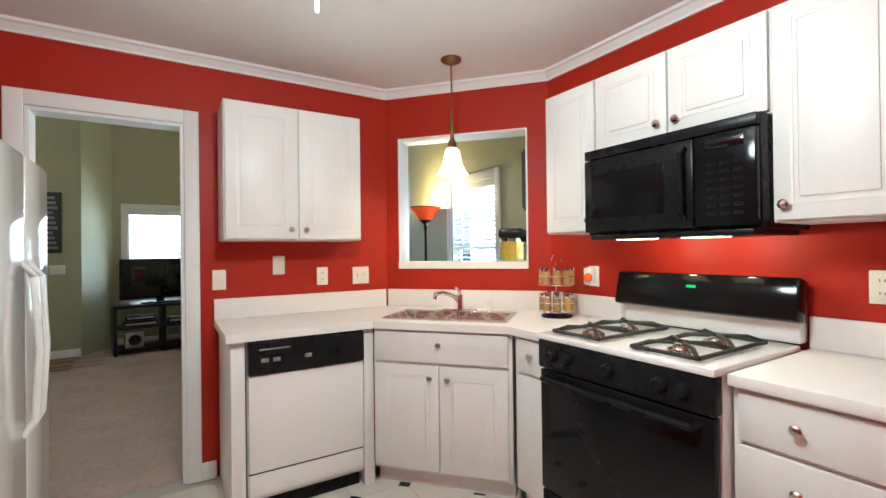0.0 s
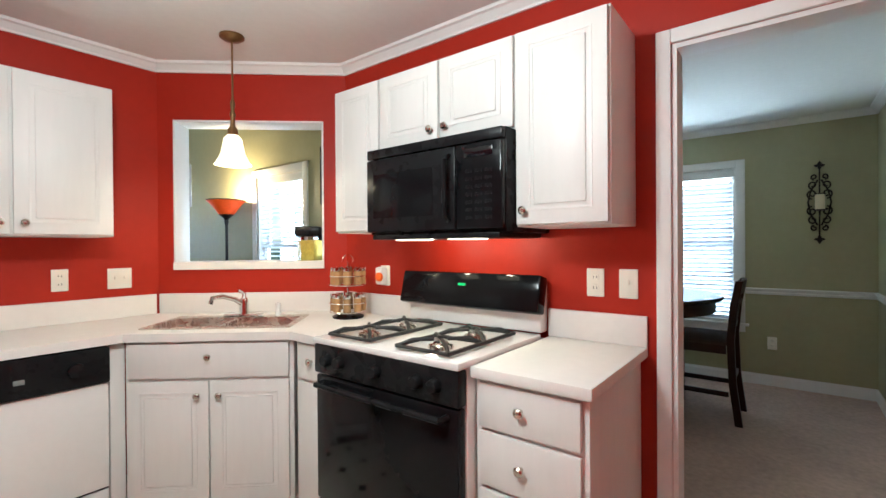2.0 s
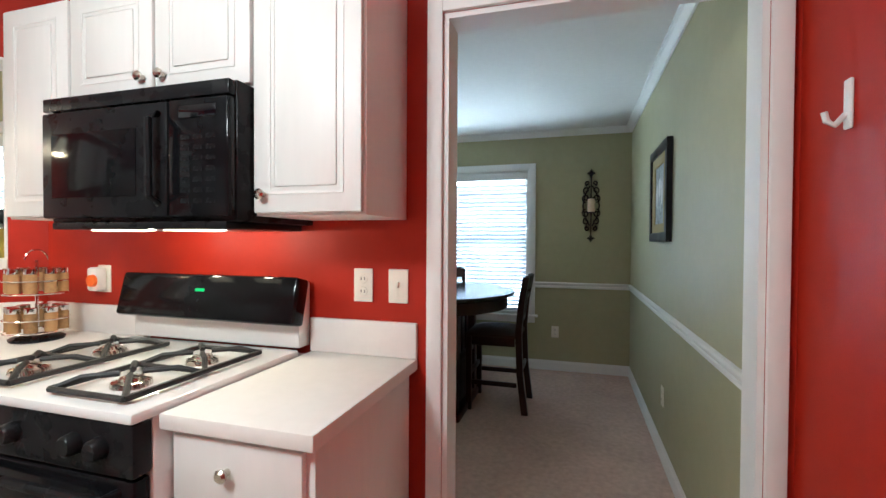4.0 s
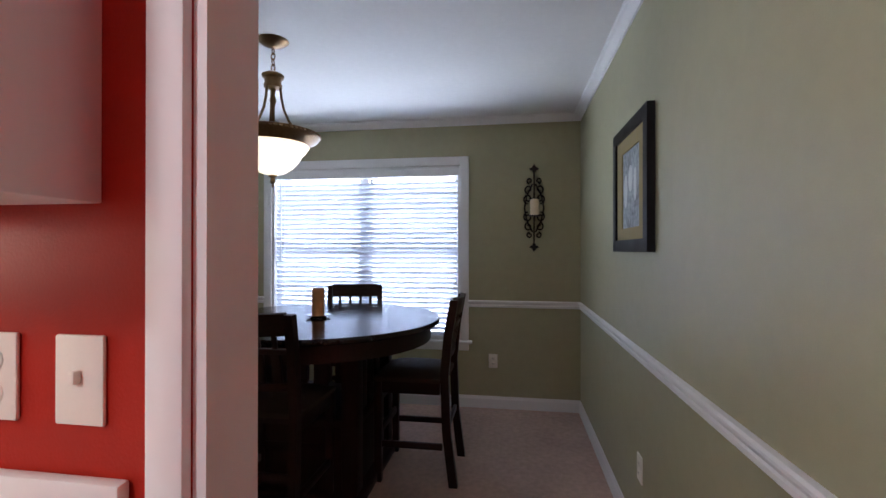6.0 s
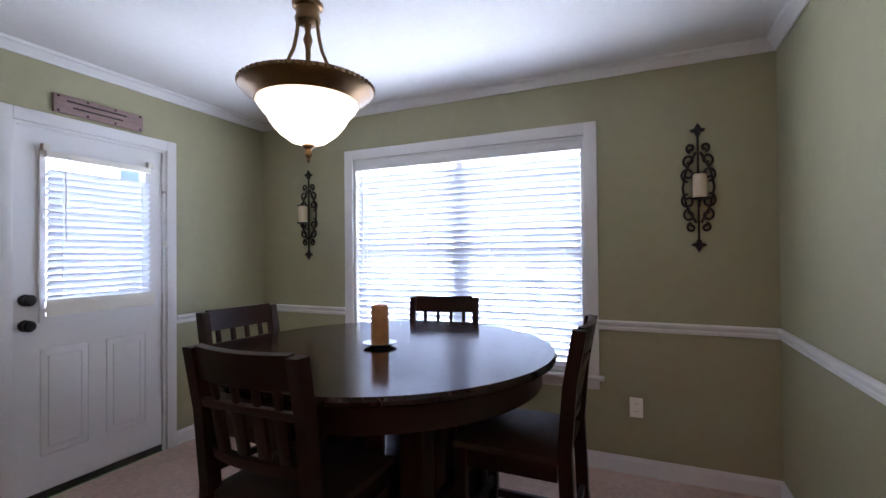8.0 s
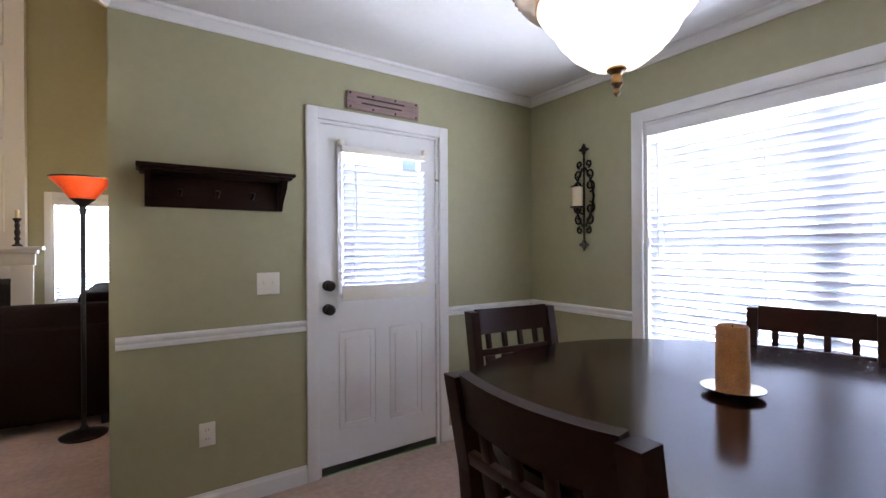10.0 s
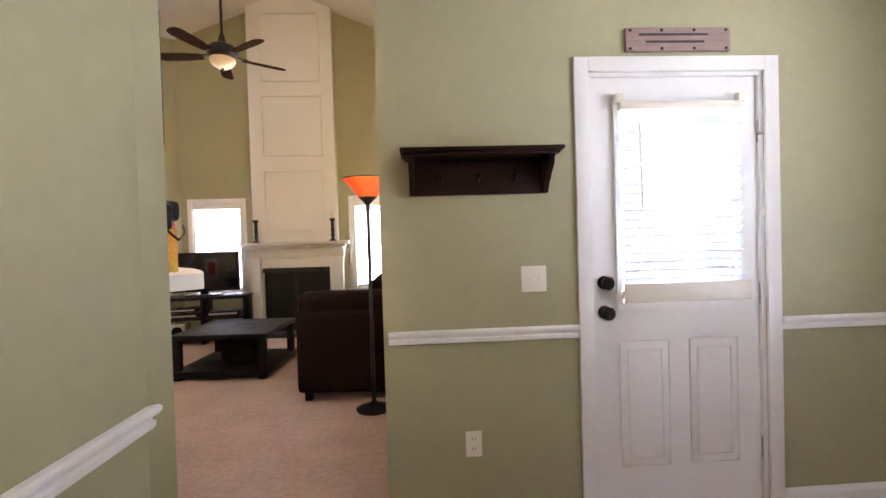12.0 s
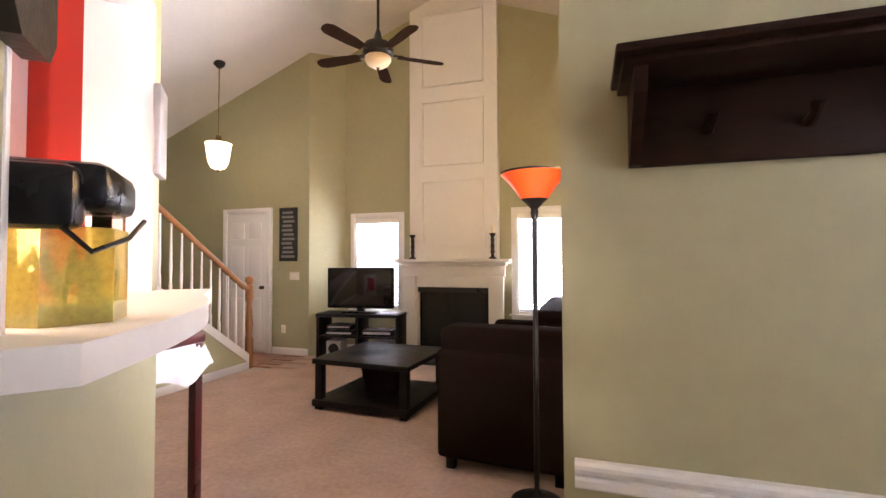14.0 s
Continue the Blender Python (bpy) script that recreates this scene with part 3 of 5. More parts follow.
def upper_cabinet(m, w, h, depth, doors, label, knobs):
    t = thing("wall_cabinet", m, label, "cabinet", "kitchen wall cabinets")
    part("body", box(bmesh.new(), 0, 0, 0, w, depth, h, 0.002), CABWHITE, t)
    dw = w / doors
    for i in range(doors):
        x0, x1 = i * dw + 0.006, (i + 1) * dw - 0.006
        kx = {"in": (x1 - 0.035 if i == 0 else x0 + 0.035), "l": x0 + 0.035, "r": x1 - 0.03}[knobs]
        cabinet_front(t, "door", x0, 0.008, x1, h - 0.008, x1 - x0 > 0.2, (kx, 0.06))
    return t


# wall cabinets, sink side and range side
upper_cabinet(pose(0.322, 2.653, 1.371), 0.768, 0.757, 0.296, 2, "white two-door wall cabinet over the dishwasher", "in")
upper_cabinet(pose(1.850, 1.806, 1.383, 0, 0, EAST), 0.332, 0.746, 0.304, 1, "narrow white wall cabinet beside the microwave", "r")
upper_cabinet(pose(1.850, 1.473, 1.764, 0, 0, EAST), 0.736, 0.365, 0.304, 2, "short white two-door cabinet over the microwave", "in")
upper_cabinet(pose(1.850, 0.736, 1.383, 0, 0, EAST), 0.358, 0.746, 0.304, 1, "tall white wall cabinet beside the doorway", "l")


def base_cabinet(m, w, label, fronts, depth=0.56, h=0.875):
    t = thing("base_cabinet", m, label, "cabinet", "kitchen base cabinets")
    part("body", box(bmesh.new(), 0, 0, 0.10, w, depth, h - 0.001, 0.002), CABWHITE, t)
    part("toe_kick", box(bmesh.new(), 0.0, 0.06, 0.0, w, depth, 0.0995), CABWHITE, t)
    for name, x0, z0, x1, z1, k in fronts:
        cabinet_front(t, name, x0, z0, x1, z1, name == "door" and x1 - x0 > 0.24, k)
    return t


end = thing("end_panel", pose(0.318, 2.38, 0), "white panel closing the end of the counter", "cabinet panel")
part("panel", box(bmesh.new(), 0, 0, 0, 0.064, 0.565, 0.874, 0.003), CABWHITE, end)
filler = thing("filler_strip", pose(0.992, 2.38, 0), "white filler strip beside the dishwasher", "cabinet panel")
part("strip", box(bmesh.new(), -0.001, 0, 0.0, 0.058, 0.10, 0.874, 0.002), CABWHITE, filler)
ANG = math.degrees(math.atan2(1.785 - 2.37, 1.56 - 1.05))
SW = math.hypot(1.56 - 1.05, 1.785 - 2.37)
base_cabinet(pose(1.05, 2.37, 0, 0, 0, ANG), SW, "white angled sink cabinet with two doors and a false drawer",
             [("drawer_front", 0.02, 0.70, SW - 0.02, 0.862, (SW / 2, 0.80)), ("door", 0.02, 0.12, SW / 2 - 0.004, 0.685, (SW / 2 - 0.05, 0.62)), ("door", SW / 2 + 0.004, 0.12, SW - 0.02, 0.685, (SW / 2 + 0.05, 0.62))], 0.42)
base_cabinet(pose(1.565, 1.765, 0, 0, 0, EAST), 0.255, "narrow white cabinet with a drawer beside the range", [("drawer_front", 0.03, 0.70, 0.245, 0.862, (0.14, 0.79)), ("door", 0.03, 0.12, 0.245, 0.685, None)])
base_cabinet(pose(1.565, 0.740, 0, 0, 0, EAST), 0.385, "white drawer cabinet at the end of the counter",
             [("drawer_front", 0.02, 0.715, 0.365, 0.862, (0.175, 0.795)), ("drawer_front", 0.02, 0.525, 0.365, 0.70, (0.175, 0.615)), ("drawer_front", 0.02, 0.12, 0.365, 0.51, (0.175, 0.43))])

# worktop: one L with an angled corner and a sink cut-out, then the short run beside the range
ct = thing("countertop", pose(0, 0, 0), "white laminate countertop with a low backsplash", "countertop")
bm = bmesh.new()
S0 = pose(1.05, 2.37, 0, 0, 0, ANG)
outline = [(0.295, 2.949), (0.295, 2.338), (1.03, 2.338), (1.525, 1.77), (1.525, 1.508), (2.154, 1.508), (2.154, 2.097), (1.401, 2.949)]
hole = [(S0 @ Vector(c + (0,))).xy for c in ((0.03, 0.075), (0.03, 0.455), (0.73, 0.455), (0.73, 0.075))]
for z in (0.876, 0.914):
    o = [bm.verts.new((x, y, z)) for x, y in outline]
    h = [bm.verts.new((x, y, z)) for x, y in hole]
    es = [bm.edges.new((r[i], r[(i + 1) % len(r)])) for r in (o, h) for i in range(len(r))]
    bmesh.ops.triangle_fill(bm, edges=es, use_beauty=True)
bm.verts.ensure_lookup_table()
no = len(outline)
for k0, n in ((0, no), (no, 4)):
    for i in range(n):
        a, b = k0 + i, k0 + (i + 1) % n
        bm.faces.new((bm.verts[a], bm.verts[b], bm.verts[b + no + 4], bm.verts[a + no + 4]))
part("worktop", bm, LAMINATE, ct, smooth=False)
for nm, m, w in (("backsplash", pose(0.295, 2.93, 0), 1.09), ("backsplash", DIAG @ pose(0.012, -0.02, 0), 1.105), ("backsplash", pose(2.135, 2.08, 0, 0, 0, EAST), 0.571)):
    ob = part(nm, box(bmesh.new(), 0, 0, 0.9145, w, 0.0185, 1.035, 0.004), LAMINATE, ct)
    ob.matrix_basis = m
ct2 = thing("countertop", pose(1.525, 0.740, 0, 0, 0, EAST), "short white laminate countertop beside the range", "countertop")
part("worktop", box(bmesh.new(), 0, 0, 0.876, 0.405, 0.629, 0.914, 0.005), LAMINATE, ct2)
part("backsplash", box(bmesh.new(), 0, 0.609, 0.9145, 0.405, 0.6285, 1.035, 0.004), LAMINATE, ct2)

# sink and tap
sink = thing("sink", S0 @ pose(0.02, 0.065, 0.9145), "double-bowl stainless steel sink in the angled counter", "sink")
bm = bmesh.new()
wall_panel(bm, 0, 0.72, 0.0, 0.008, 0, 0.40, [(0.03, 0.35, 0.03, 0.32), (0.375, 0.69, 0.03, 0.32)], "x")
for v in bm.verts:
    v.co = Vector((v.co.x, v.co.z, v.co.y))
part("rim", bm, STEEL, sink, smooth=False)
for x0, x1 in ((0.03, 0.35), (0.375, 0.69)):
    bm = bmesh.new()
    vs = [bm.verts.new(c) for c in ((x0, 0.03, 0.004), (x1, 0.03, 0.004), (x1, 0.32, 0.004), (x0, 0.32, 0.004), (x0 + 0.02, 0.05, -0.17), (x1 - 0.02, 0.05, -0.17), (x1 - 0.02, 0.30, -0.17), (x0 + 0.02, 0.30, -0.17))]
    for f in ((0, 1, 5, 4), (1, 2, 6, 5), (2, 3, 7, 6), (3, 0, 4, 7), (4, 5, 6, 7)):
        bm.faces.new([vs[i] for i in f])
    bowl = part("bowl", bm, STEEL, sink, smooth=False)
    part("drain", lathe(bmesh.new(), [(0.001, -0.168), (0.035, -0.168), (0.04, -0.165), (0.045, -0.169)], 18, pose((x0 + x1) / 2, 0.175, 0)), CHROME, bowl)
tap = thing("tap", S0 @ pose(0.385, 0.425, 0.923), "chrome single-lever kitchen tap with a low spout", "tap")
part("base_plate", box(bmesh.new(), -0.11, -0.025, 0, 0.11, 0.025, 0.012, 0.005), CHROME, tap)
part("body", lathe(bmesh.new(), [(0.03, 0.012), (0.026, 0.04), (0.024, 0.08), (0.02, 0.10), (0.001, 0.105)], 18), CHROME, tap)
part("spout", tube(bmesh.new(), [(0, 0, 0.06), (-0.03, -0.05, 0.10), (-0.07, -0.12, 0.125), (-0.10, -0.17, 0.12), (-0.105, -0.18, 0.09)], [0.014, 0.013, 0.012, 0.012, 0.012], 10), CHROME, tap)
part("lever", tube(bmesh.new(), [(0, 0, 0.10), (0.0, 0.005, 0.125), (-0.02, -0.03, 0.15)], [0.012, 0.010, 0.007], 8), CHROME, tap)
part("side_spray", lathe(bmesh.new(), [(0.018, 0), (0.016, 0.02), (0.012, 0.03), (0.014, 0.07), (0.001, 0.075)], 14, pose(0.19, 0.0, 0)), ENAMEL, tap, "white pull-out spray")

# dishwasher
dw = thing("dishwasher", pose(0.391, 2.365, 0), "white dishwasher with a black control panel", "dishwasher")
part("body", box(bmesh.new(), 0, 0.03, 0.08, 0.595, 0.56, 0.872, 0.003), ENAMEL, dw)
part("door_panel", box(bmesh.new(), 0.004, 0.0, 0.225, 0.591, 0.0295, 0.70, 0.005), ENAMEL, dw)
part("lower_panel", box(bmesh.new(), 0.004, 0.006, 0.105, 0.591, 0.0295, 0.215, 0.004), ENAMEL, dw)
part("latch_seam", box(bmesh.new(), 0.004, 0.012, 0.2155, 0.591, 0.0295, 0.2245), BLACKPLASTIC, dw)
cp = part("control_panel", box(bmesh.new(), 0.002, -0.018, 0.705, 0.593, 0.0295, 0.868, 0.008), BLACKPLASTIC, dw)
for x in (0.06, 0.115, 0.27):
    part("button", box(bmesh.new(), x, -0.0215, 0.765, x + 0.035, -0.0175, 0.785, 0.001), SIGNGREY, cp)
part("timer_dial", lathe(bmesh.new(), [(0.032, 0), (0.030, 0.02), (0.012, 0.024), (0.001, 0.024)], 20, pose(0.47, -0.0175, 0.785, 90)), BLACKPLASTIC, cp)
part("marking", box(bmesh.new(), 0.05, -0.0205, 0.825, 0.20, -0.0182, 0.832), SIGNGREY, cp)
part("toe_panel", box(bmesh.new(), 0.01, 0.06, 0.0, 0.585, 0.08, 0.079), BLACKPLASTIC, dw)

# range
rg = thing("gas_range", pose(1.475, 1.502, 0, 0, 0, EAST), "white and black freestanding gas range", "range")
part("body", box(bmesh.new(), 0.002, 0.045, 0.06, 0.752, 0.66, 0.905, 0.004), ENAMEL, rg)
part("cooktop", box(bmesh.new(), -0.004, -0.012, 0.9055, 0.758, 0.60, 0.932, 0.008), ENAMEL, rg)
od = part("oven_door", box(bmesh.new(), 0.006, 0.0, 0.25, 0.748, 0.044, 0.775, 0.008), BLACKGLASS, rg)
part("oven_handle", tube(bmesh.new(), [(0.05, 0.0, 0.745), (0.055, -0.04, 0.745), (0.70, -0.04, 0.745), (0.705, 0.0, 0.745)], 0.012, 8), BLACKPLASTIC, od)
part("storage_drawer", box(bmesh.new(), 0.006, 0.006, 0.07, 0.748, 0.044, 0.242, 0.006), BLACKGLASS, rg)
kp = part("knob_panel", box(bmesh.new(), 0.0, -0.006, 0.782, 0.754, 0.044, 0.9045, 0.008), BLACKPLASTIC, rg)
for x in (0.09, 0.17, 0.375, 0.58, 0.66):
    part("burner_knob", lathe(bmesh.new(), [(0.026, 0), (0.024, 0.022), (0.019, 0.028), (0.001, 0.028)], 18, pose(x, -0.006, 0.845, 90)), BLACKPLASTIC, kp)
bp = part("back_panel", box(bmesh.new(), 0.0, 0.605, 0.9325, 0.754, 0.675, 1.165, 0.008), ENAMEL, rg)
bm = bmesh.new()
box(bm, -0.014, 0.0, 0.0, 0.770, 0.075, 0.165, 0.012, pose(0, 0.535, 1.028, -14))
part("control_glass", bm, BLACKGLASS, bp)
part("clock", box(bmesh.new(), 0.35, -0.0025, 0.10, 0.39, -0.0002, 0.111, 0, pose(0, 0.535, 1.028, -14)), GREEN_LED, bp, "green clock display")
for i in range(2):
    g = thing("burner_grate", rg.matrix_world @ pose(0.065 + 0.385 * i, 0.025, 0.9325), "black cast iron double burner grate on the range", "burner grate", "grates on the range")
    bm = bmesh.new()
    for a, b in (((0, 0), (0.24, 0)), ((0.24, 0), (0.24, 0.46)), ((0.24, 0.46), (0, 0.46)), ((0, 0.46), (0, 0)), ((0, 0.23), (0.24, 0.23))):
        tube(bm, [(*a, 0.014), (*b, 0.014)], 0.008, 6)
    part("outer_frame", bm, CASTIRON, g)
    for cy in (0.115, 0.345):
        bm = bmesh.new()
        for k in range(4):
            ang = radians(45 + 90 * k)
            dx, dy = math.cos(ang), math.sin(ang)
            tube(bm, [(0.12 + dx * 0.165, cy + dy * 0.155, 0.014), (0.12 + dx * 0.11, cy + dy * 0.10, 0.034), (0.12 + dx * 0.025, cy + dy * 0.025, 0.034)], 0.008, 6)
        part("finger", bm, CASTIRON, g)
        part("burner_cap", lathe(bmesh.new(), [(0.048, 0.0), (0.046, 0.012), (0.030, 0.016), (0.028, 0.022), (0.001, 0.023)], 20, pose(0.12, cy, 0.0)), STEEL, g)

# microwave over the range
mw = thing("microwave", pose(1.754, 1.470, 1.365, 0, 0, EAST), "black over-the-range microwave with its light on", "microwave")
part("body", box(bmesh.new(), 0.0, 0.02, 0.0, 0.732, 0.400, 0.396, 0.005), BLACKPLASTIC, mw)
md = part("door", box(bmesh.new(), 0.004, -0.012, 0.012, 0.515, 0.0195, 0.345, 0.008), BLACKPLASTIC, mw)
part("door_window", box(bmesh.new(), 0.05, -0.0145, 0.075, 0.40, -0.0118, 0.275, 0.002), BLACKGLASS, md)
part("handle", tube(bmesh.new(), [(0.485, -0.012, 0.05), (0.485, -0.045, 0.07), (0.485, -0.045, 0.29), (0.485, -0.012, 0.31)], 0.011, 8), BLACKPLASTIC, md)
mp = part("key_panel", box(bmesh.new(), 0.52, -0.012, 0.012, 0.728, 0.0195, 0.345, 0.006), BLACKGLASS, mw)
keyme = mesh_of("key", box(bmesh.new(), 0, -0.0015, 0, 0.032, 0.0, 0.013, 0.0005), BLACKPLASTIC)
for r in range(7):
    for c in range(3):
        shared("key", keyme, mp, pose(0.565 + c * 0.045, -0.0122, 0.05 + r * 0.03))
part("display", box(bmesh.new(), 0.56, -0.0145, 0.29, 0.69, -0.0118, 0.325, 0.002), TVSCREEN, mp)
vent = part("vent_grille", box(bmesh.new(), 0.004, -0.008, 0.35, 0.728, 0.0195, 0.392, 0.004), BLACKPLASTIC, mw)
part("hood_lip", box(bmesh.new(), 0.03, 0.0, -0.022, 0.712, 0.36, -0.0005, 0.004), BLACKPLASTIC, mw)
for x in (0.13, 0.43):
    part("lamp_lens", box(bmesh.new(), x, 0.05, -0.0265, x + 0.15, 0.13, -0.0222, 0.001), HOODLIGHT, mw, "lit lamp lens under the microwave")

# refrigerator
fr = thing("refrigerator", pose(-0.40, 1.84, 0, 0, 0, 90), "white side-by-side refrigerator with long handles", "refrigerator")
part("body", box(bmesh.new(), 0.0, 0.07, 0.02, 0.89, 0.75, 1.70, 0.01), ENAMEL, fr)
for x0, x1, hx in ((0.004, 0.50, 0.45), (0.51, 0.886, 0.56)):
    d = part("door", box(bmesh.new(), x0, 0.0, 0.10, x1, 0.068, 1.695, 0.014), ENAMEL, fr)
    part("handle", tube(bmesh.new(), [(hx, 0.0, 0.62), (hx, -0.035, 0.68), (hx, -0.05, 0.95), (hx, -0.035, 1.22), (hx, 0.0, 1.28)], 0.013, 8), ENAMEL, d)
part("kick_grille", box(bmesh.new(), 0.01, 0.03, 0.005, 0.88, 0.069, 0.095, 0.003), PLATE, fr)


def wall_plate(name, m, label, kind, w=0.072, h=0.116):
    t = thing(name, m, label, kind)
    part("cover", box(bmesh.new(), -w / 2, -0.007, -h / 2, w / 2, -0.0005, h / 2, 0.003), PLATE, t)
    if "outlet" in name:
        for z in (-0.022, 0.022):
            r = part("receptacle", lathe(bmesh.new(), [(0.017, 0), (0.016, 0.002), (0.001, 0.002)], 14, pose(0, -0.007, z, 90)), PLATE, t)
            part("slot", box(bmesh.new(), -0.008, -0.0096, z - 0.004, -0.005, -0.0088, z + 0.006), PLATEGREY, r)
            part("slot", box(bmesh.new(), 0.005, -0.0096, z - 0.004, 0.008, -0.0088, z + 0.006), PLATEGREY, r)
    else:
        for i in range(2 if w > 0.1 else 1):
            x = (i - 0.5) * 0.046 if w > 0.1 else 0
            part("toggle", box(bmesh.new(), x - 0.005, -0.018, -0.003, x + 0.005, -0.0072, 0.014, 0.002), PLATE, t)
    return t


for nm, x, z, w, lb in (("light_switch", 0.324, 1.146, 0.072, "ivory light switch beside the doorway"), ("light_switch", 0.659, 1.223, 0.072, "ivory light switch over the counter"),
                        ("wall_outlet", 0.933, 1.145, 0.072, "ivory wall outlet over the counter"), ("light_switch", 1.20, 1.14, 0.118, "wide ivory double switch over the counter")):
    wall_plate(nm, pose(x, 2.95, z), lb, "outlet" if "outlet" in nm else "light switch", w)
for nm, y, lb in (("wall_outlet", 0.537, "ivory wall outlet beside the range"), ("light_switch", 0.406, "white light switch by the dining doorway")):
    wall_plate(nm, pose(2.155, y, 1.157, 0, 0, EAST), lb, "outlet" if "outlet" in nm else "light switch")
wall_plate("wall_outlet", pose(2.155, 1.755, 1.145, 0, 0, EAST), "ivory outlet behind the spice rack", "outlet")
pl = thing("plug_in_freshener", pose(2.147, 1.76, 1.145, 0, 0, EAST), "white and orange plug-in air freshener", "air freshener")
part("body", box(bmesh.new(), -0.028, -0.05, -0.05, 0.028, -0.001, 0.05, 0.012), TRIM, pl)
part("front", lathe(bmesh.new(), [(0.026, 0), (0.024, 0.012), (0.001, 0.016)], 16, pose(0.012, -0.05, -0.005, 90)), ORANGE, pl, "orange oil bottle")

# kitchen pendant
pd = thing("pendant_lamp", pose(1.51, 2.247, 2.44), "bronze pendant lamp with a white bell shade", "pendant lamp")
part("canopy", lathe(bmesh.new(), [(0.001, 0), (0.062, -0.001), (0.062, -0.012), (0.045, -0.024), (0.012, -0.032), (0.001, -0.034)], 24), BRONZE, pd)
part("stem", tube(bmesh.new(), [(0, 0, -0.03), (0, 0, -0.50)], 0.005, 8), BRONZE, pd)
part("socket", lathe(bmesh.new(), [(0.008, -0.34), (0.013, -0.36), (0.009, -0.40), (0.016, -0.42), (0.011, -0.44), (0.013, -0.48), (0.026, -0.50), (0.028, -0.545), (0.001, -0.55)], 18), BRONZE, pd)
part("shade", lathe(bmesh.new(), [(0.028, -0.53), (0.045, -0.55), (0.052, -0.59), (0.060, -0.63), (0.080, -0.67), (0.093, -0.688), (0.088, -0.684), (0.075, -0.665), (0.055, -0.63), (0.046, -0.59), (0.040, -0.556), (0.025, -0.537)], 32), BULBGLASS, pd, "lit white frosted glass bell")

# ceiling fan in the kitchen, only its tip and pull come into view
kf = thing("ceiling_fan", pose(0.49, 1.18, 2.44), "white kitchen ceiling fan with a pull chain", "ceiling fan")
part("motor", lathe(bmesh.new(), [(0.001, 0), (0.09, 0), (0.10, -0.03), (0.13, -0.07), (0.13, -0.13), (0.07, -0.17), (0.001, -0.17)], 24), TRIM, kf)
for k in range(4):
    part("blade", box(bmesh.new(), 0.14, -0.055, -0.115, 0.45, 0.055, -0.107, 0.003, pose(0, 0, 0, 10, 0, 45 + 90 * k)), TRIM, kf)
part("pull_chain", tube(bmesh.new(), [(-0.03, 0.20, -0.15), (-0.03, 0.20, -0.34)], 0.0015, 5), NICKEL, kf)
part("pull_knob", lathe(bmesh.new(), [(0.001, -0.34), (0.006, -0.345), (0.008, -0.38), (0.006, -0.41), (0.001, -0.412)], 10, pose(-0.03, 0.20, 0)), TRIM, kf)

# spice rack
sr = thing("spice_rack", pose(1.97, 1.87, 0.9145), "two-tier revolving chrome spice rack with glass jars", "spice rack")
part("base", lathe(bmesh.new(), [(0.001, 0), (0.085, 0), (0.088, 0.010), (0.07, 0.018), (0.001, 0.020)], 24), BLACKPLASTIC, sr)
part("post", tube(bmesh.new(), [(0, 0, 0.02), (0, 0, 0.315)], 0.006, 8), CHROME, sr)
part("loop_handle", tube(bmesh.new(), [(0.04 * math.cos(radians(a)), 0, 0.315 + 0.04 * math.sin(radians(a))) for a in range(0, 181, 20)], 0.003, 6), CHROME, sr)
for z in (0.035, 0.185):
    for h in (0.0, 0.05):
        part("ring", tube(bmesh.new(), [(0.102 * math.cos(radians(a)), 0.102 * math.sin(radians(a)), z + h) for a in range(0, 361, 15)], 0.0025, 6), CHROME, sr)
    for k in range(8):
        jm = pose(0.078 * math.cos(k * math.pi / 4), 0.078 * math.sin(k * math.pi / 4), z + 0.004)
        j = part("jar", lathe(bmesh.new(), [(0.001, 0), (0.021, 0), (0.021, 0.068), (0.017, 0.074), (0.001, 0.074)], 14, jm), SPICE, sr, "glass jar of spice")
        part("lid", lathe(bmesh.new(), [(0.021, 0.0742), (0.022, 0.080), (0.022, 0.094), (0.001, 0.096)], 14, jm), CHROME, j, "chrome screw lid")

hk = thing("wall_hook", pose(1.925, -0.745, 1.615, 0, 0, 180), "white plastic adhesive wall hook", "hook")
part("plate", box(bmesh.new(), -0.014, -0.010, -0.055, 0.014, -0.0005, 0.055, 0.005), TRIM, hk)
part("prong", tube(bmesh.new(), [(0, -0.008, -0.02), (0, -0.03, -0.045), (0, -0.045, -0.035), (0, -0.05, -0.015)], 0.007, 8), TRIM, hk)

# fish tank on the ledge
ft = thing("fish_tank", DIAG @ pose(0.865, 0.19, 1.2245), "small lit fish tank with a black filter lid", "fish tank")
hexo = lambda r: [(r * math.cos(radians(a)), r * math.sin(radians(a))) for a in range(0, 360, 60)]
wt = part("glass_body", prism(bmesh.new(), hexo(0.082), 0.0, 0.135), AQUAWATER, ft, "clear glass with yellowish water", smooth=False)
wt.visible_shadow = False
part("gravel", prism(bmesh.new(), hexo(0.076), 0.004, 0.024), GRAVEL, ft, "blue-green gravel", smooth=False)
bm = bmesh.new()
for k in range(7):
    a, r = k * 0.9, 0.02 + 0.004 * k
    tube(bm, [(r * math.cos(a), r * math.sin(a), 0.02), (r * math.cos(a + 0.4) * 1.2, r * math.sin(a + 0.4) * 1.2, 0.07), (r * math.cos(a + 0.8), r * math.sin(a + 0.8), 0.11)], [0.004, 0.009, 0.002], 5)
part("water_plant", bm, PLANT, ft)
part("upper_glass", lathe(bmesh.new(), [(0.078, 0.136), (0.078, 0.16)], 6), GLASS, ft)
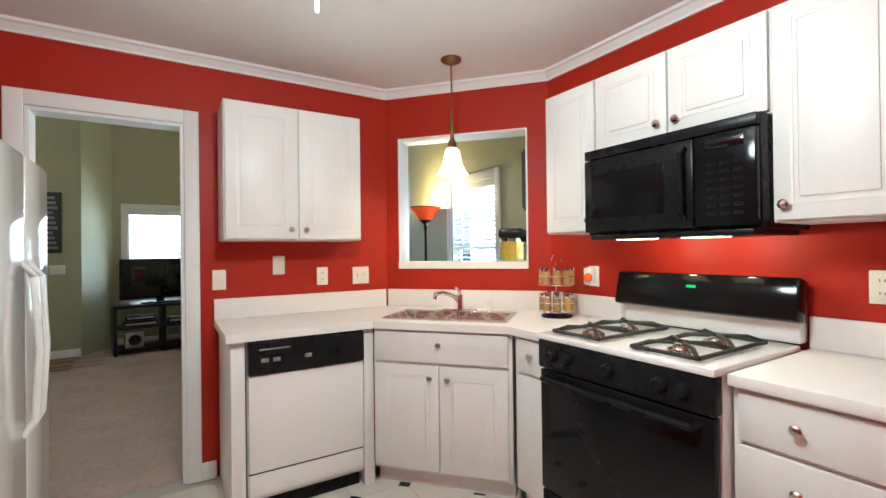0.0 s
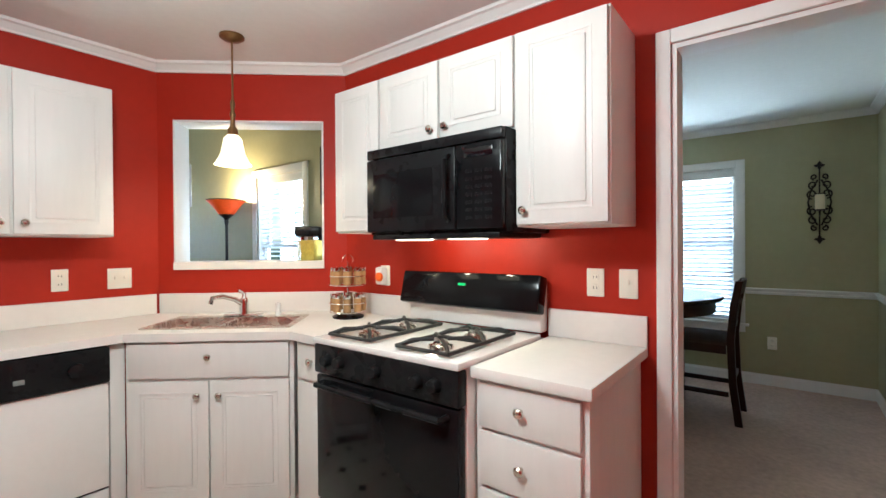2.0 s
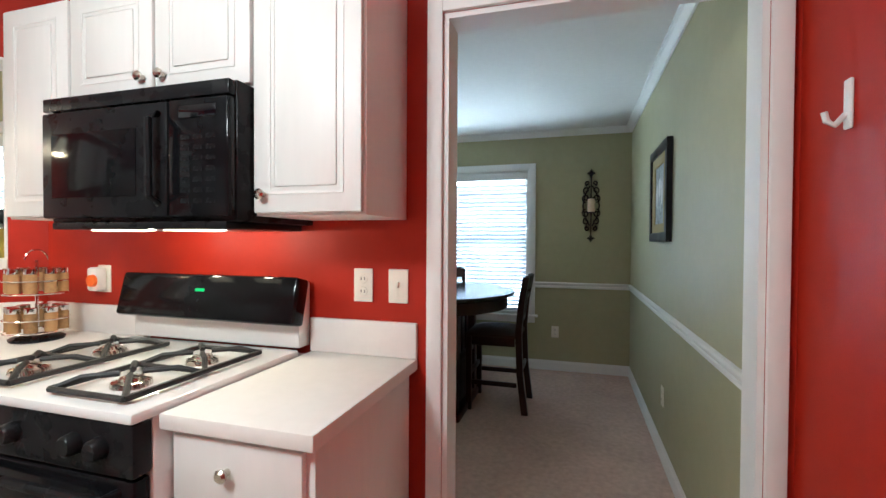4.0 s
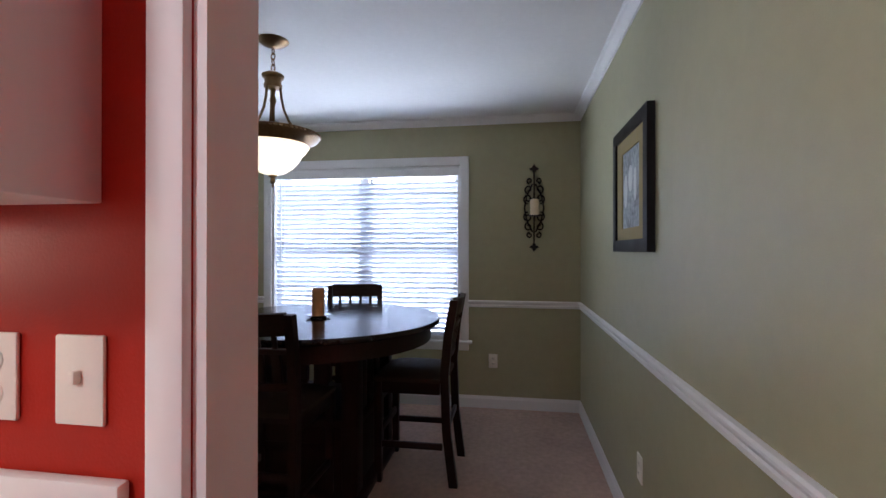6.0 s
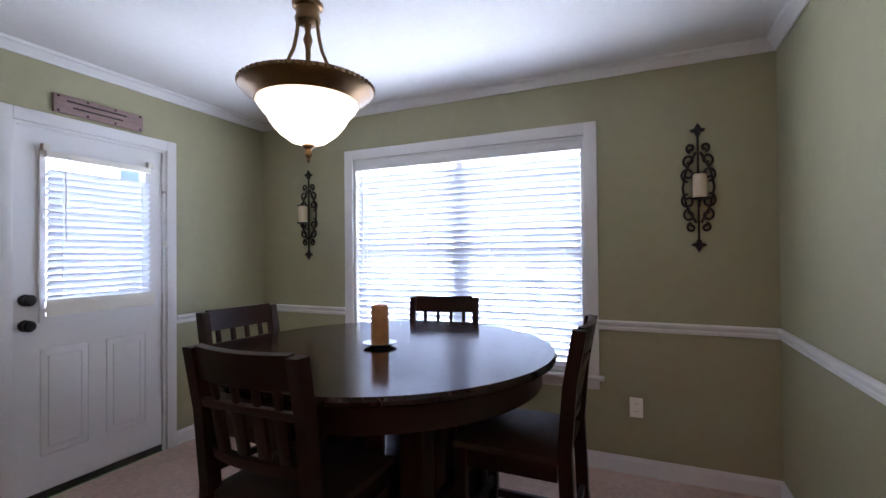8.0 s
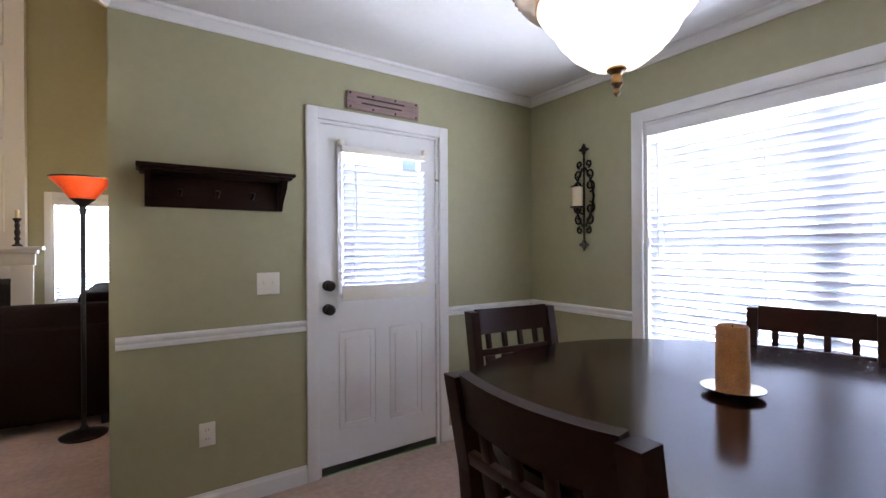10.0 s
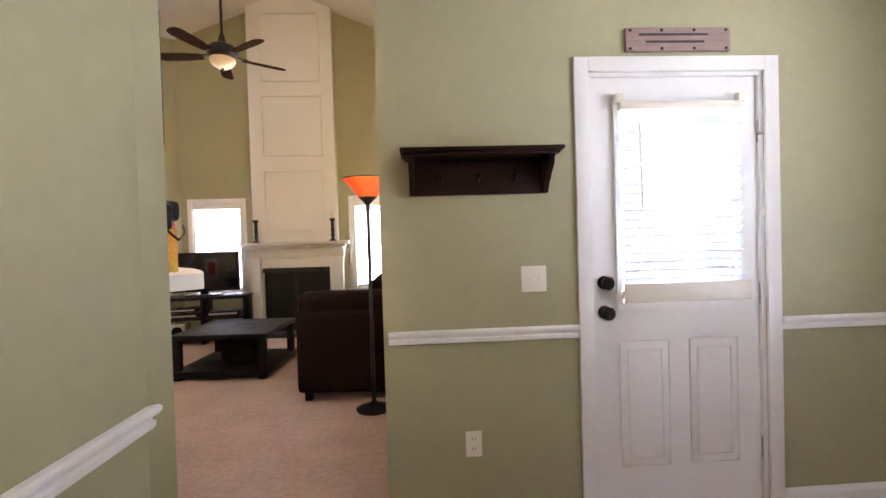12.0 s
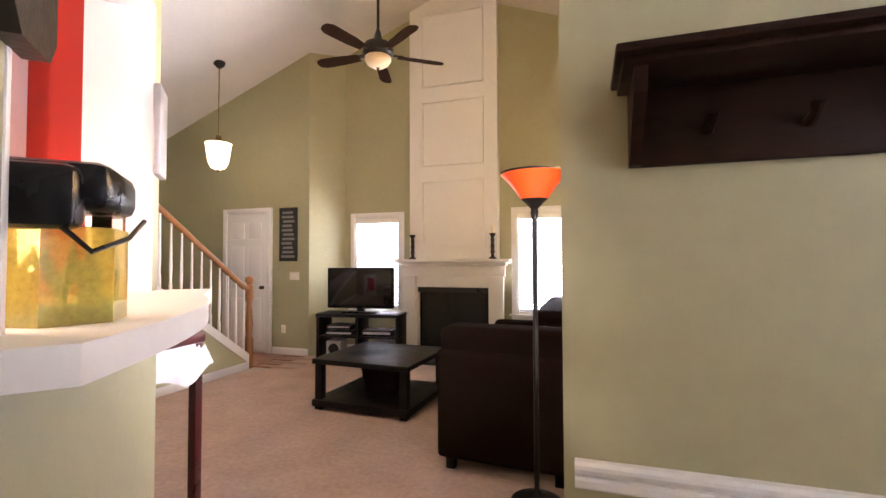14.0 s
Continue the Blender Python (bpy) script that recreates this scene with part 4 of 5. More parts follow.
part("lid", box(bmesh.new(), -0.085, -0.075, 0.158, 0.085, 0.075, 0.225, 0.018), BLACKPLASTIC, ft, "black plastic hood")
part("filter_box", box(bmesh.new(), 0.06, -0.045, 0.13, 0.115, 0.045, 0.215, 0.014), BLACKPLASTIC, ft)
part("power_cord", tube(bmesh.new(), [(0.10, 0.02, 0.14), (0.10, 0.06, 0.10), (0.05, 0.09, 0.12), (0.0, 0.10, 0.15)], 0.004, 6), BLACKPLASTIC, ft)

# what hangs on the living side of the angled wall
pf = thing("wall_plaque", DIAG @ pose(0.05, 0.171, 1.72, 0, 0, 180), "small grey framed wall plaque", "wall decor")
part("frame", box(bmesh.new(), -0.06, -0.022, -0.14, 0.06, -0.0005, 0.14, 0.006), SILVER, pf)
stool = thing("bar_stool", pose(1.03, 3.40, 0, 0, 0, 4), "dark red wooden bar stool draped with white cloth", "stool")
for x in (-0.15, 0.15):
    for y in (-0.15, 0.15):
        part("leg", box(bmesh.new(), x - 0.02, y - 0.02, 0, x + 0.02, y + 0.02, 0.95, 0.004), MAHOGANY, stool)
part("seat", box(bmesh.new(), -0.18, -0.18, 0.9505, 0.18, 0.18, 1.0, 0.012), MAHOGANY, stool)
for z in (0.25, 0.45):
    part("stretcher", box(bmesh.new(), -0.13, -0.16, z, 0.13, -0.14, z + 0.03, 0.003), MAHOGANY, stool)
bm = bmesh.new()
bmesh.ops.create_grid(bm, x_segments=16, y_segments=16, size=0.2)
for v in bm.verts:
    r = max(abs(v.co.x), abs(v.co.y))
    v.co.z = 1.008 + 0.12 * max(0, 0.12 - v.co.length) + 0.01 * math.sin(v.co.x * 40) * math.cos(v.co.y * 31)
    if r > 0.155:
        v.co.z -= (r - 0.155) * 4.2 + 0.03 * math.sin(v.co.x * 35 + v.co.y * 22)
bmesh.ops.solidify(bm, geom=bm.faces[:], thickness=0.006)
cl = thing("folded_cloth", stool.matrix_world @ pose(0, 0, 0.0), "rumpled white cloth on the bar stool", "cloth")
part("fabric", bm, CLOTH, cl)


# ---- dining room ----
tb = thing("dining_table", pose(4.19, 0.98, 0), "round dark espresso counter-height dining table", "table")
part("tabletop", lathe(bmesh.new(), [(0.001, 0.892), (0.69, 0.892), (0.70, 0.899), (0.703, 0.912), (0.695, 0.924), (0.001, 0.925)], 96), TABLEWOOD, tb)
part("apron", lathe(bmesh.new(), [(0.60, 0.80), (0.645, 0.80), (0.645, 0.8915), (0.60, 0.8915), (0.60, 0.80)], 72), WOOD, tb)
for x in (-1, 1):
    for y in (-1, 1):
        part("base_post", box(bmesh.new(), x * 0.29 - 0.045, y * 0.29 - 0.045, 0.06, x * 0.29 + 0.045, y * 0.29 + 0.045, 0.8, 0.006), WOOD, tb)
part("plinth", box(bmesh.new(), -0.36, -0.36, 0.0, 0.36, 0.36, 0.0595, 0.01), WOOD, tb)
part("storage_shelf", box(bmesh.new(), -0.33, -0.33, 0.40, 0.33, 0.33, 0.44, 0.006), WOOD, tb)
for k in range(4):
    m = pose(0, 0, 0, 0, 0, 90 * k)
    part("base_rail", box(bmesh.new(), -0.245, -0.305, 0.74, 0.245, -0.28, 0.7995, 0.003, m), WOOD, tb)
    part("lower_panel", box(bmesh.new(), -0.245, -0.305, 0.06, 0.245, -0.285, 0.3995, 0.003, m), WOOD, tb)
    for x in (-0.12, 0.0, 0.12):
        part("slat", box(bmesh.new(), x - 0.04, -0.302, 0.4405, x + 0.04, -0.284, 0.7395, 0.003, m), WOOD, tb)


def dining_chair():
    """Counter-height chair; the back stands at local y 0 and the seat reaches to -y."""
    t = thing("dining_chair", pose(0, 0, 0), "dark espresso counter-height chair with a slatted back", "chair", "chairs round the dining table")
    for x in (-0.195, 0.195):
        bm = bmesh.new()
        pts = [(x, 0.05, 0.0), (x, 0.012, 0.30), (x, 0.0, 0.62), (x, 0.02, 0.85), (x, 0.055, 1.045)]
        for a, b in zip(pts, pts[1:]):
            vs = []
            for p in (a, b):
                vs += [bm.verts.new((p[0] + sx * 0.019, p[1] + sy * 0.024, p[2])) for sx, sy in ((-1, -1), (1, -1), (1, 1), (-1, 1))]
            for f in ((0, 1, 5, 4), (1, 2, 6, 5), (2, 3, 7, 6), (3, 0, 4, 7), (0, 1, 2, 3), (4, 5, 6, 7)):
                bm.faces.new([vs[i] for i in f])
        part("back_leg", bm, WOOD, t, smooth=False)
        part("front_leg", box(bmesh.new(), x - 0.021, -0.405, 0, x + 0.021, -0.363, 0.575, 0.004), WOOD, t)
        part("side_stretcher", box(bmesh.new(), x - 0.011, -0.3625, 0.20, x + 0.011, -0.012, 0.235, 0.003), WOOD, t)
        part("side_rail", box(bmesh.new(), x - 0.012, -0.3625, 0.51, x + 0.012, -0.026, 0.575, 0.003), WOOD, t)
    part("front_stretcher", box(bmesh.new(), -0.1735, -0.395, 0.26, 0.1735, -0.373, 0.30, 0.003), WOOD, t)
    part("back_stretcher", box(bmesh.new(), -0.1755, 0.002, 0.30, 0.1755, 0.022, 0.335, 0.003), WOOD, t)
    part("front_rail", box(bmesh.new(), -0.1735, -0.395, 0.51, 0.1735, -0.373, 0.575, 0.003), WOOD, t)
    bm = bmesh.new()
    bmesh.ops.create_grid(bm, x_segments=12, y_segments=12, size=0.21)
    for v in bm.verts:
        u, w = v.co.x / 0.21, v.co.y / 0.21
        v.co = Vector((v.co.x, v.co.y - 0.205, 0.598 + 0.042 * (1 - u ** 4) * (1 - w ** 4)))
    r = bmesh.ops.extrude_face_region(bm, geom=bm.faces[:])
    for e in r["geom"]:
        if isinstance(e, bmesh.types.BMVert):
            e.co.z = 0.5755
    part("seat", bm, SEATFAB, t, "brown upholstered seat pad")
    tilt = pose(0, 0.0285, 0.90, -10.5)
    for nm, z0, z1 in (("crest_rail", 0.055, 0.155), ("lower_rail", -0.20, -0.165)):
        bm = bmesh.new()
        n = 10
        rows = []
        for i in range(n + 1):
            x = -0.176 + 0.352 * i / n
            bow = 0.022 * (1 - (x / 0.176) ** 2)
            rows.append([bm.verts.new(tilt @ Vector((x, bow + yy, zz))) for yy, zz in ((-0.011, z0), (0.011, z0), (0.011, z1), (-0.011, z1))])
        for a, b in zip(rows, rows[1:]):
            for i in range(4):
                bm.faces.new((a[i], a[(i + 1) % 4], b[(i + 1) % 4], b[i]))
        bm.faces.new(rows[0])
        bm.faces.new(rows[-1])
        part(nm, bm, WOOD, t)
    part("middle_rail", box(bmesh.new(), -0.176, 0.004, -0.03, 0.176, 0.022, -0.004, 0.003, tilt), WOOD, t)
    for x in (-0.12, -0.04, 0.04, 0.12):
        part("back_slat", box(bmesh.new(), x - 0.022, 0.006, -0.1655, x + 0.022, 0.020, -0.0305, 0.003, tilt), WOOD, t)
        part("back_post", box(bmesh.new(), x - 0.011, 0.006, -0.0035, x + 0.011, 0.020, 0.0555, 0.002, tilt), WOOD, t)
    return t


ch = dining_chair()
ch.matrix_world = pose(3.505, 1.0, 0, 0, 0, 90)
ch["label"] = "dark espresso counter-height chair with its back to the doorway"
for m, lb in ((pose(4.33, 0.235, 0, 0, 0, 180), "dark espresso counter-height chair pulled out beside the table"), (pose(5.03, 1.09, 0, 0, 0, -76), "dark espresso counter-height chair before the window"), (pose(4.193, 1.80, 0, 0, 0, -5), "dark espresso counter-height chair before the back door")):
    copy_thing(ch, m)["label"] = lb

cd = thing("pillar_candle", pose(4.165, 1.0, 0.9255), "tan marbled pillar candle on a clear glass dish", "candle")
part("dish", lathe(bmesh.new(), [(0.001, 0), (0.04, 0), (0.07, 0.012), (0.072, 0.016), (0.04, 0.006), (0.001, 0.005)], 28), CHROME, cd, "clear glass dish")
part("wax", lathe(bmesh.new(), [(0.001, 0.0065), (0.037, 0.0065), (0.038, 0.02), (0.037, 0.165), (0.033, 0.172), (0.026, 0.163), (0.001, 0.160)], 28), TANWAX, cd)
part("wick", tube(bmesh.new(), [(0, 0, 0.158), (0.002, 0, 0.172)], 0.0015, 5), SOOT, cd)

# bowl pendant over the table
dl = thing("chandelier", pose(3.867, 1.122, 2.45), "antique bronze bowl pendant with a lit frosted glass", "chandelier")
part("canopy", lathe(bmesh.new(), [(0.001, 0), (0.080, -0.001), (0.082, -0.012), (0.060, -0.030), (0.020, -0.045), (0.001, -0.047)], 28), BRONZE, dl)
for i in range(4):
    bm = bmesh.new()
    m = pose(0, 0, -0.064 - 0.030 * i, 0, 0, 90 * i)
    tube(bm, [(0.011 * math.cos(radians(a)), 0, 0.020 * math.sin(radians(a))) for a in range(0, 361, 30)], 0.003, 6, m)
    part("chain_link", bm, BRONZE, dl)
part("hub", lathe(bmesh.new(), [(0.004, -0.170), (0.030, -0.178), (0.058, -0.195), (0.055, -0.208), (0.046, -0.214), (0.042, -0.235), (0.048, -0.248), (0.046, -0.262), (0.015, -0.27), (0.010, -0.30), (0.018, -0.33), (0.010, -0.36), (0.008, -0.50), (0.001, -0.505)], 28), BRONZE, dl)
for k in range(3):
    a = radians(40 + 120 * k)
    part("arm", tube(bmesh.new(), [(r * math.cos(a), r * math.sin(a), z) for r, z in ((0.038, -0.255), (0.045, -0.32), (0.058, -0.38), (0.085, -0.44), (0.12, -0.49), (0.17, -0.515))], 0.007, 8), BRONZE, dl)
part("rim", lathe(bmesh.new(), [(0.175, -0.508), (0.215, -0.498), (0.238, -0.505), (0.244, -0.520), (0.232, -0.538), (0.205, -0.552), (0.190, -0.568), (0.178, -0.566), (0.175, -0.508)], 56), BRONZE, dl)
bead = mesh_of("bead", lathe(bmesh.new(), [(0.001, -0.008), (0.007, -0.004), (0.007, 0.004), (0.001, 0.008)], 8), BRONZE, True)
for k in range(60):
    a = 2 * math.pi * k / 60
    shared("bead", bead, dl, pose(0.243 * math.cos(a), 0.243 * math.sin(a), -0.514))
part("shade", lathe(bmesh.new(), [(0.182, -0.560), (0.186, -0.575), (0.170, -0.600), (0.150, -0.620), (0.135, -0.650), (0.105, -0.685), (0.065, -0.715), (0.020, -0.728), (0.001, -0.729)], 48), BULBGLASS, dl, "lit cream frosted glass bowl")
part("finial", lathe(bmesh.new(), [(0.022, -0.724), (0.024, -0.732), (0.010, -0.742), (0.013, -0.752), (0.015, -0.764), (0.006, -0.776), (0.008, -0.786), (0.001, -0.795)], 16), BRONZE, dl)


def sconce(m):
    t = thing("wall_sconce", m, "dark wrought iron scroll sconce with a cream candle", "wall sconce", "sconces beside the window")
    part("spine", box(bmesh.new(), -0.006, -0.012, -0.33, 0.006, -0.001, 0.33, 0.003), DARKMETAL, t)
    for s in (-1, 1):
        tip = bmesh.new()
        prism(tip, [(0, 0.05), (0.018, 0.02), (0.04, 0.012), (0.030, 0.0), (0.012, -0.006), (0.012, -0.02), (-0.012, -0.02), (-0.012, -0.006), (-0.030, 0.0), (-0.04, 0.012), (-0.018, 0.02)], 0.002, 0.014, pose(0, 0, s * 0.315, 90 if s > 0 else -90) if s > 0 else pose(0, -0.016, -0.315, -90))
        part("fleur_tip", tip, DARKMETAL, t, smooth=False)
        for side in (-1, 1):
            for z0, r in ((0.075, 0.042), (0.155, 0.036), (0.225, 0.026)):
                pts = []
                for i in range(18):
                    a = radians(-90 + i * 24)
                    rr = r * (1 - i / 26)
                    pts.append((side * (0.014 + r + rr * math.cos(a)) * 0.9, -0.007, s * (z0 + rr * math.sin(a))))
                part("scroll", tube(bmesh.new(), pts, 0.0068, 6), DARKMETAL, t)
    for side in (-1, 1):
        part("side_bow", tube(bmesh.new(), [(side * 0.012, -0.007, -0.20), (side * 0.06, -0.007, -0.10), (side * 0.078, -0.007, 0.0), (side * 0.06, -0.007, 0.10), (side * 0.012, -0.007, 0.20)], 0.007, 6), DARKMETAL, t)
    part("bracket", tube(bmesh.new(), [(0, -0.008, -0.12), (0, -0.05, -0.11), (0, -0.075, -0.075)], 0.006, 6), DARKMETAL, t)
    part("candle_plate", lathe(bmesh.new(), [(0.001, -0.075), (0.045, -0.075), (0.048, -0.066), (0.001, -0.069)], 20, pose(0, -0.075, 0)), DARKMETAL, t)
    part("candle", lathe(bmesh.new(), [(0.001, -0.0685), (0.034, -0.0685), (0.035, 0.06), (0.025, 0.066), (0.001, 0.062)], 20, pose(0, -0.075, 0)), WAX, t, "cream pillar candle")
    part("candle_ring", tube(bmesh.new(), [(0.042 * math.cos(radians(a)), -0.075 + 0.042 * math.sin(radians(a)), 0.07) for a in range(0, 361, 20)], 0.003, 6), DARKMETAL, t)
    return t


sc = sconce(pose(5.429, -0.317, 1.674, 0, 0, -90))
copy_thing(sc, pose(5.429, 2.455, 1.641, 0, 0, -90))

pic = thing("framed_picture", pose(4.085, -0.6895, 1.612, 0, 0, 180), "black framed print with an olive mat", "picture")
PX, PZ = 0.59, 0.295
bm = bmesh.new()
wall_panel(bm, 0, PX, -0.032, -0.0005, -PZ, PZ, [(0.055, PX - 0.055, -PZ + 0.055, PZ - 0.055)], "x")
part("frame", bm, BLACKWOOD, pic, smooth=False)
bm = bmesh.new()
wall_panel(bm, 0.0555, PX - 0.0555, -0.022, -0.002, -PZ + 0.0555, PZ - 0.0555, [(0.145, PX - 0.145, -0.185, 0.175)], "x")
part("mat", bm, MAT, pic, "olive mat board", smooth=False)
pr = part("print", box(bmesh.new(), 0.1455, -0.016, -0.1845, PX - 0.1455, -0.003, 0.1745), PRINT, pic, "grey print of pale shapes", smooth=False)
for x, z, w, h in ((0.17, -0.09, 0.06, 0.16), (0.25, -0.02, 0.07, 0.12), (0.34, -0.07, 0.045, 0.15)):
    part("print_shape", prism(bmesh.new(), [(x + w * (0.5 + 0.5 * math.cos(a)), z + h * (0.5 + 0.5 * math.sin(a))) for a in [k * math.pi / 6 for k in range(12)]], 0.0162, 0.0172, pose(0, 0, 0, 90)), PRINTLIGHT, pr, smooth=False)

sh = thing("wall_shelf", pose(2.914, 2.9545, 1.498), "dark walnut wall shelf with a moulded top", "shelf")
SWD = 0.65
part("back_board", box(bmesh.new(), 0.02, -0.02, 0.0, SWD - 0.02, -0.0005, 0.15, 0.002), SHELFWOOD, sh)
part("top_board", box(bmesh.new(), -0.012, -0.185, 0.1635, SWD + 0.012, -0.0005, 0.180, 0.004), SHELFWOOD, sh)
part("cove_moulding", box(bmesh.new(), 0.0, -0.165, 0.1505, SWD, -0.0008, 0.1633, 0.004), SHELFWOOD, sh)
for x in (0.02, SWD - 0.042):
    prof = [(-0.0205, 0.0), (-0.035, 0.0), (-0.06, 0.04), (-0.10, 0.08), (-0.135, 0.11), (-0.15, 0.15), (-0.0205, 0.15)]
    bm = bmesh.new()
    a = [bm.verts.new((x, y, z)) for y, z in prof]
    b = [bm.verts.new((x + 0.022, y, z)) for y, z in prof]
    for i in range(len(prof)):
        bm.faces.new((a[i], a[(i + 1) % len(prof)], b[(i + 1) % len(prof)], b[i]))
    bm.faces.new(a)
    bm.faces.new(b)
    part("bracket", bm, SHELFWOOD, sh, smooth=False)
for x in (0.16, 0.32, 0.48):
    part("peg", tube(bmesh.new(), [(x, -0.02, 0.06), (x, -0.05, 0.07), (x, -0.06, 0.085)], [0.010, 0.008, 0.012], 8), SHELFWOOD, sh)

sg = thing("wall_sign", pose(3.918, 2.9545, 2.121), "weathered pinkish wooden sign over the back door", "sign")
part("board", box(bmesh.new(), 0, -0.02, 0, 0.483, -0.0005, 0.105, 0.003), SIGNWOOD, sg)
for z, x0, x1 in ((0.068, 0.06, 0.38), (0.036, 0.09, 0.36)):
    part("lettering_bar", box(bmesh.new(), x0, -0.0212, z, x1, -0.0201, z + 0.010), SIGNINK, sg, "faded unreadable lettering")
for x in (0.02, 0.165, 0.315, 0.463):
    for z in (0.012, 0.093):
        part("nail", lathe(bmesh.new(), [(0.007, 0), (0.005, 0.003), (0.001, 0.004)], 8, pose(x, -0.02, z, 90)), DARKMETAL, sg)

wall_plate("light_switch", pose(3.478, 2.955, 1.116), "white square switch plate beside the back door", "light switch", 0.115, 0.116)
wall_plate("wall_outlet", pose(3.187, 2.955, 0.385), "white wall outlet under the chair rail", "outlet")
wall_plate("wall_outlet", pose(5.43, 0.02, 0.393, 0, 0, -90), "white wall outlet beside the window", "outlet")
wall_plate("wall_outlet", pose(3.70, -0.69, 0.38, 0, 0, 180), "white wall outlet under the picture", "outlet")

wd = thing("wall_hanging", DIAG @ pose(1.06, 0.171, 1.57, 0, 0, 180), "dark framed hanging beside the pass-through", "wall decor")
bm = bmesh.new()
prism(bm, [(0.0, 0.03), (0.02, 0.0), (0.10, 0.0), (0.12, 0.03), (0.12, 0.40), (0.10, 0.43), (0.02, 0.43), (0.0, 0.40)], 0.001, 0.03, pose(0, 0, 0, 90))
part("frame", bm, DARKMETAL, wd, smooth=False)

# ---- living room ----
fp = thing("fireplace", pose(1.13, 7.9, 0), "tall white panelled chimney breast with a mantel and firebox", "fireplace")
bm = bmesh.new()
prism(bm, [(-0.62, 0), (-0.49, 0), (-0.49, 0.97), (0.49, 0.97), (0.49, 0), (0.62, 0), (0.62, 5.0), (-0.62, 5.0)], 0.001, 0.15, pose(0, 0, 0, 90))
part("chimney_breast", bm, TRIM, fp, smooth=False)
for x in (-0.72, 0.50):
    part("pilaster", box(bmesh.new(), x, -0.20, 0.0, x + 0.20, -0.1505, 1.12, 0.004), TRIM, fp)
part("frieze", box(bmesh.new(), -0.72, -0.20, 1.1205, 0.72, -0.1505, 1.26, 0.004), TRIM, fp)
part("frieze_panel", box(bmesh.new(), -0.50, -0.185, 0.97, 0.50, -0.1508, 1.12, 0.003), TRIM, fp)
part("bed_moulding", box(bmesh.new(), -0.75, -0.25, 1.2605, 0.75, -0.1505, 1.305, 0.012), TRIM, fp)
part("mantel_shelf", box(bmesh.new(), -0.80, -0.31, 1.3055, 0.80, -0.1505, 1.35, 0.006), TRIM, fp)
part("slate_surround", box(bmesh.new(), -0.4995, -0.156, 0.90, 0.4995, -0.1506, 0.9695), MARBLE, fp)
part("firebox", box(bmesh.new(), -0.485, -0.10, 0.002, 0.485, -0.02, 0.965), SOOT, fp)
for x in (-0.44, 0.002):
    part("glass_door", box(bmesh.new(), x, -0.135, 0.02, x + 0.438, -0.125, 0.90, 0.003), SOOT, fp)
part("hearth", box(bmesh.new(), -0.75, -0.55, 0.0, 0.75, -0.205, 0.03, 0.004), MARBLE, fp)
for z0, z1 in ((1.53, 2.43), (2.63, 3.53), (3.73, 4.75)):
    bm = bmesh.new()
    wall_panel(bm, -0.44, 0.44, -0.19, -0.1505, z0, z1, [(-0.415, 0.415, z0 + 0.025, z1 - 0.025)], "x")
    part("panel_moulding", bm, TRIM, fp, smooth=False)
for x in (0.57, 1.69):
    cs = thing("candlestick", pose(x, 7.70, 1.3505), "dark turned candlestick on the mantel", "candlestick", "candlesticks on the mantel")
    part("stem", lathe(bmesh.new(), [(0.001, 0), (0.05, 0), (0.05, 0.015), (0.025, 0.03), (0.018, 0.06), (0.032, 0.09), (0.02, 0.12), (0.03, 0.17), (0.02, 0.21), (0.028, 0.25), (0.018, 0.28), (0.04, 0.32), (0.04, 0.335), (0.001, 0.336)], 18), DARKMETAL, cs)
    if x > 1:
        part("candle", lathe(bmesh.new(), [(0.001, 0.3365), (0.02, 0.3365), (0.02, 0.43), (0.001, 0.435)], 12), WAX, cs, "pale candle")

# television and stand
tvs = thing("tv_stand", pose(0.0, 7.32, 0, 0, 0, 8), "black television stand with open shelves", "tv stand")
part("top", box(bmesh.new(), -0.56, -0.22, 0.60, 0.56, 0.22, 0.64, 0.006), BLACKWOOD, tvs)
part("middle_shelf", box(bmesh.new(), -0.53, -0.20, 0.33, 0.53, 0.20, 0.355, 0.004), BLACKWOOD, tvs)
part("bottom_shelf", box(bmesh.new(), -0.53, -0.20, 0.05, 0.53, 0.20, 0.085, 0.004), BLACKWOOD, tvs)
for x in (-0.555, -0.02, 0.515):
    part("upright", box(bmesh.new(), x, -0.205, 0.0, x + 0.04, 0.205, 0.5995, 0.004), BLACKWOOD, tvs)
tv = thing("television", tvs.matrix_world @ pose(-0.02, 0.0, 0.6405), "black flat-screen television switched off", "television")
part("foot", box(bmesh.new(), -0.22, -0.11, 0, 0.22, 0.11, 0.018, 0.008), BLACKPLASTIC, tv)
part("neck", box(bmesh.new(), -0.05, -0.015, 0.0185, 0.05, 0.015, 0.08, 0.004), BLACKPLASTIC, tv)
part("bezel", box(bmesh.new(), -0.46, -0.03, 0.06, 0.46, 0.03, 0.60, 0.012), BLACKPLASTIC, tv)
part("screen", box(bmesh.new(), -0.43, -0.033, 0.095, 0.43, -0.0302, 0.575, 0.001), TVSCREEN, tv)
